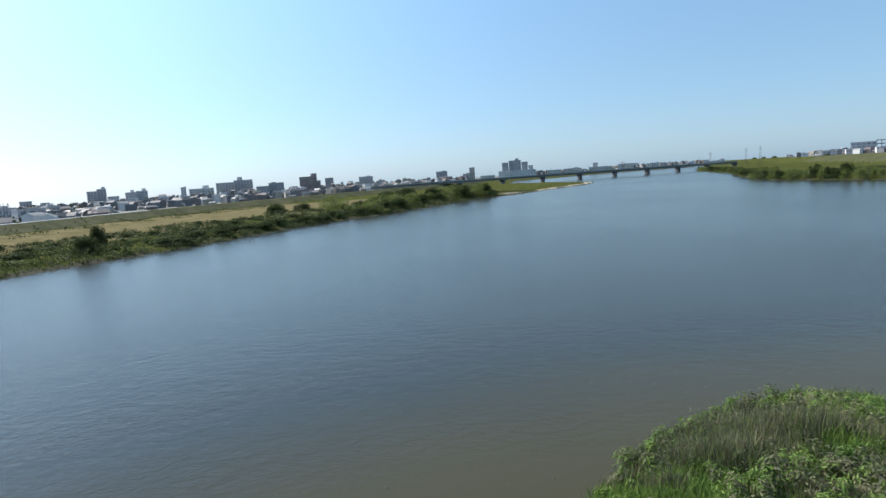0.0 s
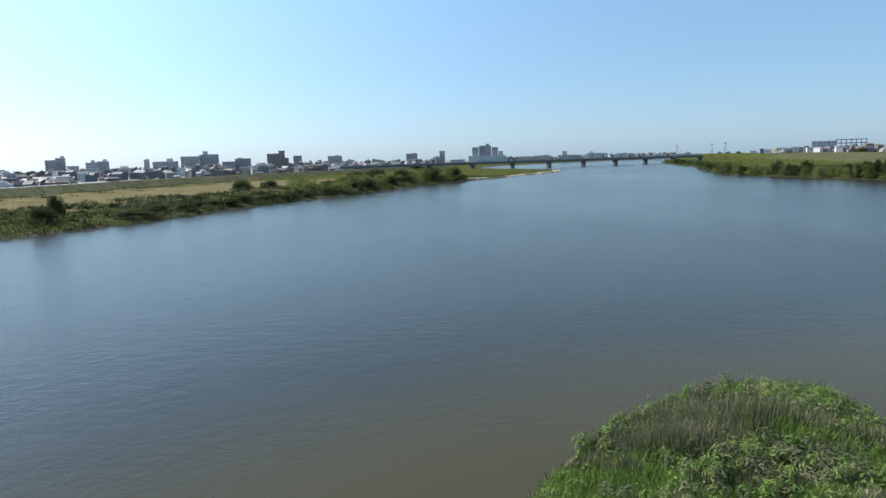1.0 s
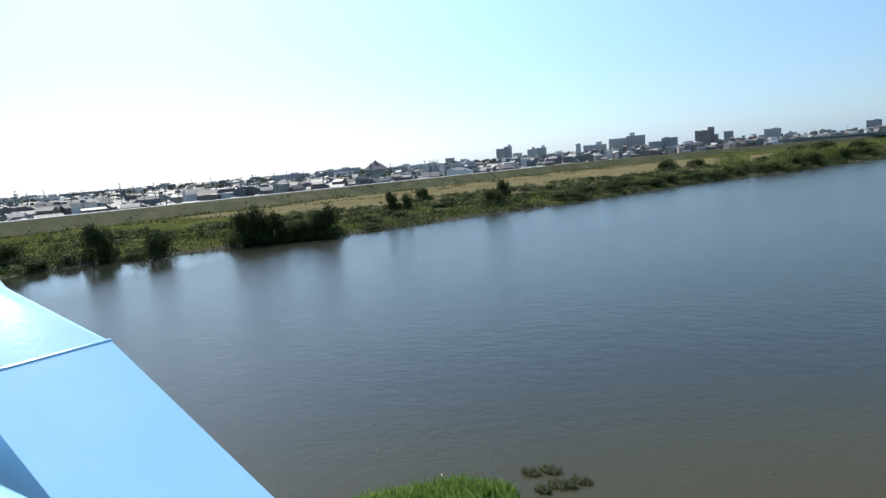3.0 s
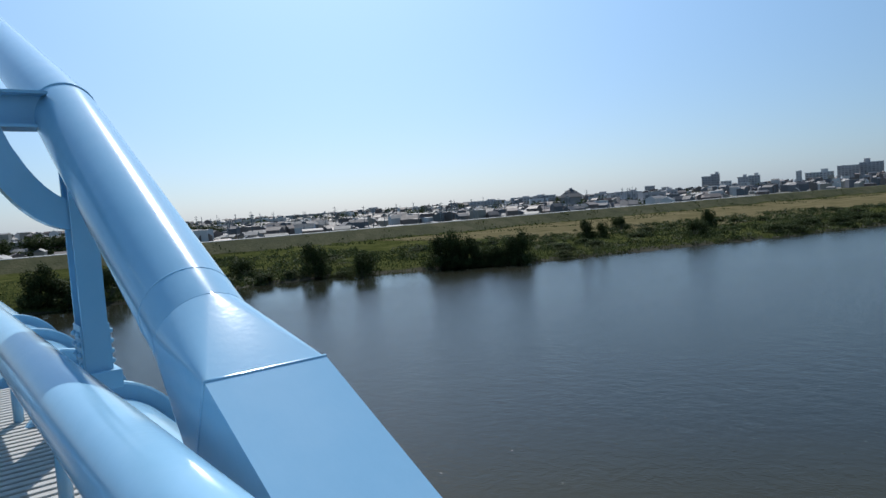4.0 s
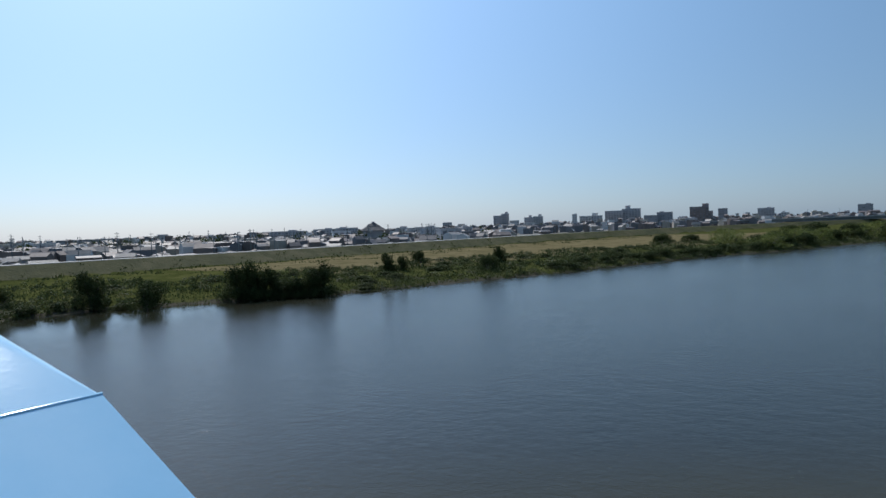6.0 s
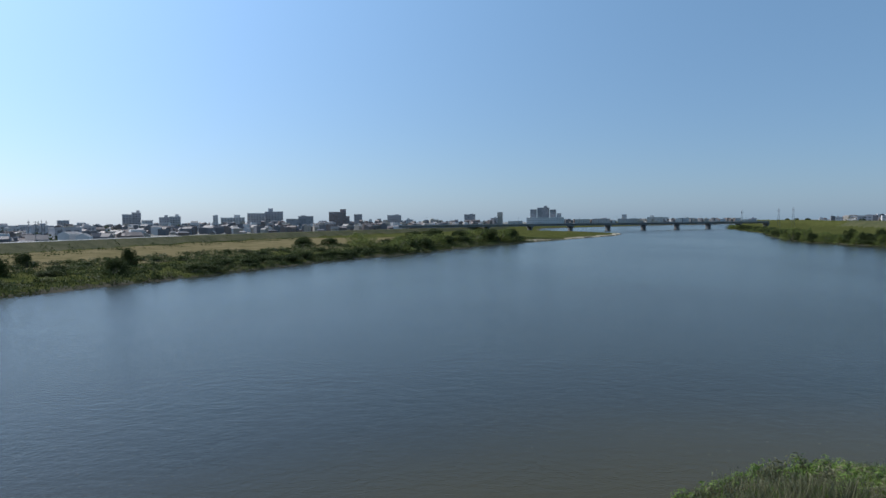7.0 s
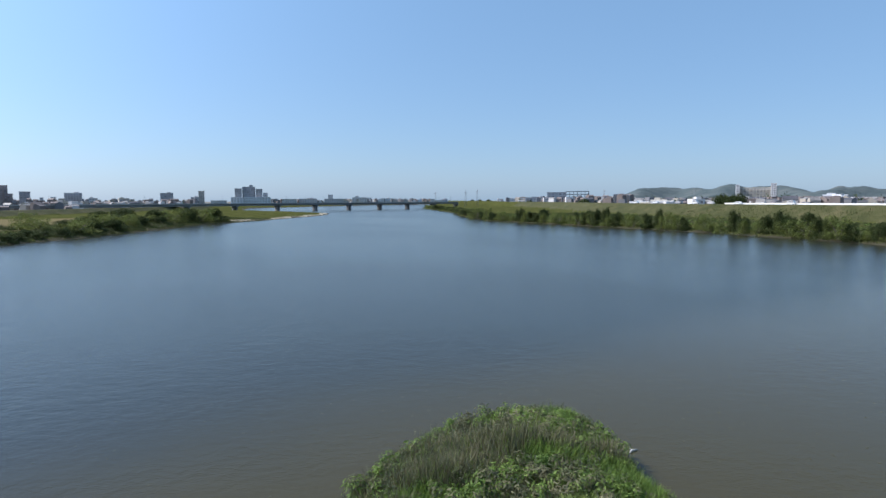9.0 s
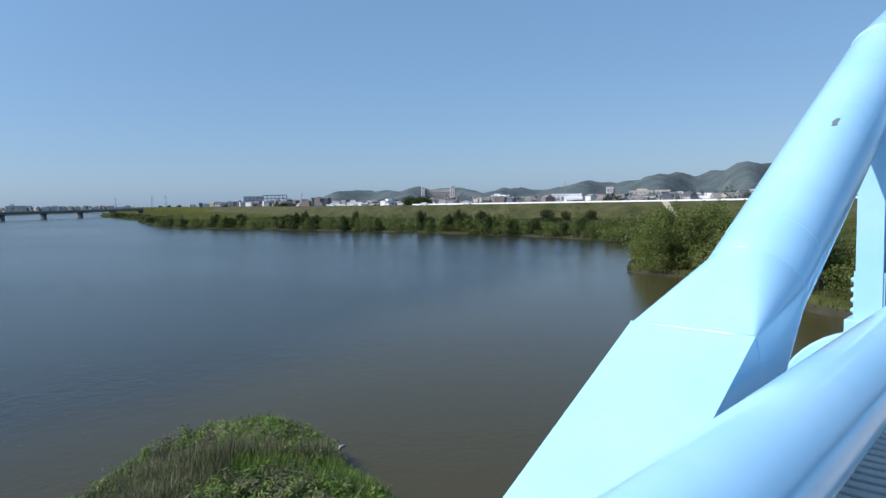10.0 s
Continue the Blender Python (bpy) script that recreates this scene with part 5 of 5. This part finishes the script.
def far_woods():
    """Dark garden trees and groves between the far roofs."""
    rg = np.random.default_rng(64)
    v = []
    for i in range(560):
        az = rg.uniform(28, 90) if i < 230 else (rg.uniform(-78, -22) if i < 480 else rg.uniform(0, 28))
        r = rg.uniform(330, 1300) if i < 480 else rg.uniform(700, 2000)
        x, y = polar(az, r)
        if not (x < float(line_x(LEFT_CREST, y)) - 30 or x > float(line_x(RIGHT_CREST, y)) + 34):
            continue
        h, w = rg.uniform(5, 10) + (3.5 if az < 0 else 0), rg.uniform(2.5, 6)
        d = rg.normal(size=(90, 3))
        d /= np.linalg.norm(d, axis=1)[:, None]
        p = np.array([x, y, float(ground_z(x, y)) + h * 0.5]) + d * np.array([w, w, h * 0.5]) * rg.uniform(0.5, 1.0, (90, 1))
        e = rg.normal(scale=0.55, size=(90, 3, 3))
        v.append((p[:, None, :] + e).reshape(-1, 3))
    v = np.concatenate(v)
    tagged(new("far_trees", raw_mesh("far_trees", v.tolist(), np.arange(len(v)).reshape(-1, 3).tolist(), M_LEAF_DARK)), "dark garden trees between the distant roofs", "trees", kind="stuff")


far_woods()


# ---- poles and masts ----
def utility_pole(m):
    p = thing("utility_pole", m, "grey concrete utility pole with crossarms", "pole", "utility poles")
    part("shaft", sweep("shaft", tube_rings([(0, 0, -0.5), (0, 0, 12)], [0.17, 0.11], 8), M_STEEL_DARK), p)
    for z in (10.4, 11.4):
        part("crossarm", box_mesh("crossarm", -0.8, 0.8, -0.06, 0.06, z, z + 0.12, M_STEEL_DARK), p)
    part("transformer", sweep("transformer", tube_rings([(0.4, 0, 8.6), (0.4, 0, 9.6)], [0.28, 0.28], 10), M_CONC), p)
    return p


rp = random.Random(8)
pole = None
for i in range(150):
    az = rp.uniform(31, 74) if i < 95 else rp.uniform(-72, -20)
    r = rp.uniform(240, 420) if i < 95 else behind_levee(az, 24) + rp.uniform(0, 200)
    if r > 1300:
        continue
    x, y = polar(az, r)
    if not (x < float(line_x(LEFT_CREST, y)) - 12 or x > float(line_x(RIGHT_CREST, y)) + 20):
        continue
    m = pose(x, y, float(ground_z(x, y)), 0, 0, rp.uniform(0, 180)) @ Matrix.Diagonal((1, 1, rp.uniform(0.7, 1.05), 1))
    if pole:
        copy_thing(pole, m)
    else:
        pole = utility_pole(m)


def mast(az, r, el):
    """A four-legged lattice mast."""
    x, y = polar(az, r)
    h = EYE + r * math.tan(radians(el)) - 3
    m = thing("lattice_mast", pose(x, y, 3, 0, 0, az), "thin grey steel lattice mast above the town", "mast", "masts")
    b = h * 0.07
    for sx, sy in ((-1, -1), (1, -1), (1, 1), (-1, 1)):
        part("leg", bar_between("leg", (sx * b, sy * b, 0), (sx * 0.25, sy * 0.25, h), 0.16, M_STEEL_DARK, 5), m)
    for i in range(1, 8):
        k = 1 - i / 8 * (1 - 0.25 / b)
        part("brace", box_mesh("brace", -b * k, b * k, -0.1, 0.1, h * i / 8, h * i / 8 + 0.2, M_STEEL_DARK), m)
    part("crossarm", box_mesh("crossarm", -h * 0.09, h * 0.09, -0.12, 0.12, h * 0.86, h * 0.86 + 0.25, M_STEEL_DARK), m)


for az, r, el in ((-20.4, 900, 0.7), (-23.0, 850, 0.8), (-24.0, 850, 0.85), (-34.7, 1000, 0.85), (-57.2, 700, 1.25), (-41.8, 900, 0.9), (36.0, 700, 0.36), (35.4, 720, 0.3), (34.9, 720, 0.32)):
    mast(az, r, el)


# ---- levee barrier and vehicles ----
def levee_barrier():
    b = thing("levee_barrier", Matrix.Identity(4), "long white road barrier on the levee crest", "barrier")
    ys = np.arange(-60, 280, 4.0)
    for y0, y1 in zip(ys, ys[1:]):
        x0, x1 = float(line_x(RIGHT_CREST, y0)) + 1, float(line_x(RIGHT_CREST, y1)) + 1
        ln, tn = math.hypot(x1 - x0, y1 - y0), math.degrees(math.atan2(y1 - y0, x1 - x0))
        if "panel" not in WIN:
            WIN["panel"] = box_mesh("panel", 0.03, 3.98, -0.05, 0.05, 0.1, 0.75, M_WHITE, 0.02)
            WIN["post"] = box_mesh("post", -0.07, 0.07, -0.09, 0.09, -0.2, 0.85, M_WHITE, 0.02)
        part("panel", WIN["panel"], b, m=pose(x0, y0, 9.0, 0, 0, tn))
        part("post", WIN["post"], b, m=pose(x0, y0, 9.0, 0, 0, tn))


levee_barrier()


def make_car(m, mat, label, tall):
    c = thing("car", m, label, "car", "vehicles on the levee road")
    prof = [(-2.1, 0.35), (-2.1, 0.9), (-1.6, 1.0), (-1.0, 1.5 + tall), (1.2, 1.55 + tall), (1.9, 1.0 + tall * 0.8), (2.1, 0.9), (2.1, 0.35)]
    part("body", sweep("body", [[(x, y, z) for x, z in prof] for y in (-0.85, 0.85)], mat, smooth=False), c)
    for x in (-1.3, 1.3):
        for y in (-0.8, 0.8):
            part("wheel", sweep("wheel", tube_rings([(x, y - 0.1, 0.32), (x, y + 0.1, 0.32)], [0.32, 0.32], 14), M_STEEL_DARK), c)
    part("glass", sweep("glass", [[(x, y, z) for x, z in ((-1.45, 1.02), (-0.98, 1.42 + tall), (1.15, 1.47 + tall), (1.6, 1.02))] for y in (-0.87, 0.87)], M_GLASS, smooth=False), c)


for y, k, tall in ((232, "white", 0.5), (262, "white", 0.0), (285, "grey", 0.0), (300, "white", 0.6), (318, "dark", 0.1), (345, "white", 0.0), (372, "white", 0.3)):
    make_car(pose(float(line_x(RIGHT_CREST, y)) - 1.5, y, 9.0, 0, 0, 95), WALLS[k], {"white": "small white car on the levee road", "grey": "grey car on the levee road", "dark": "dark car on the levee road"}[k], tall)
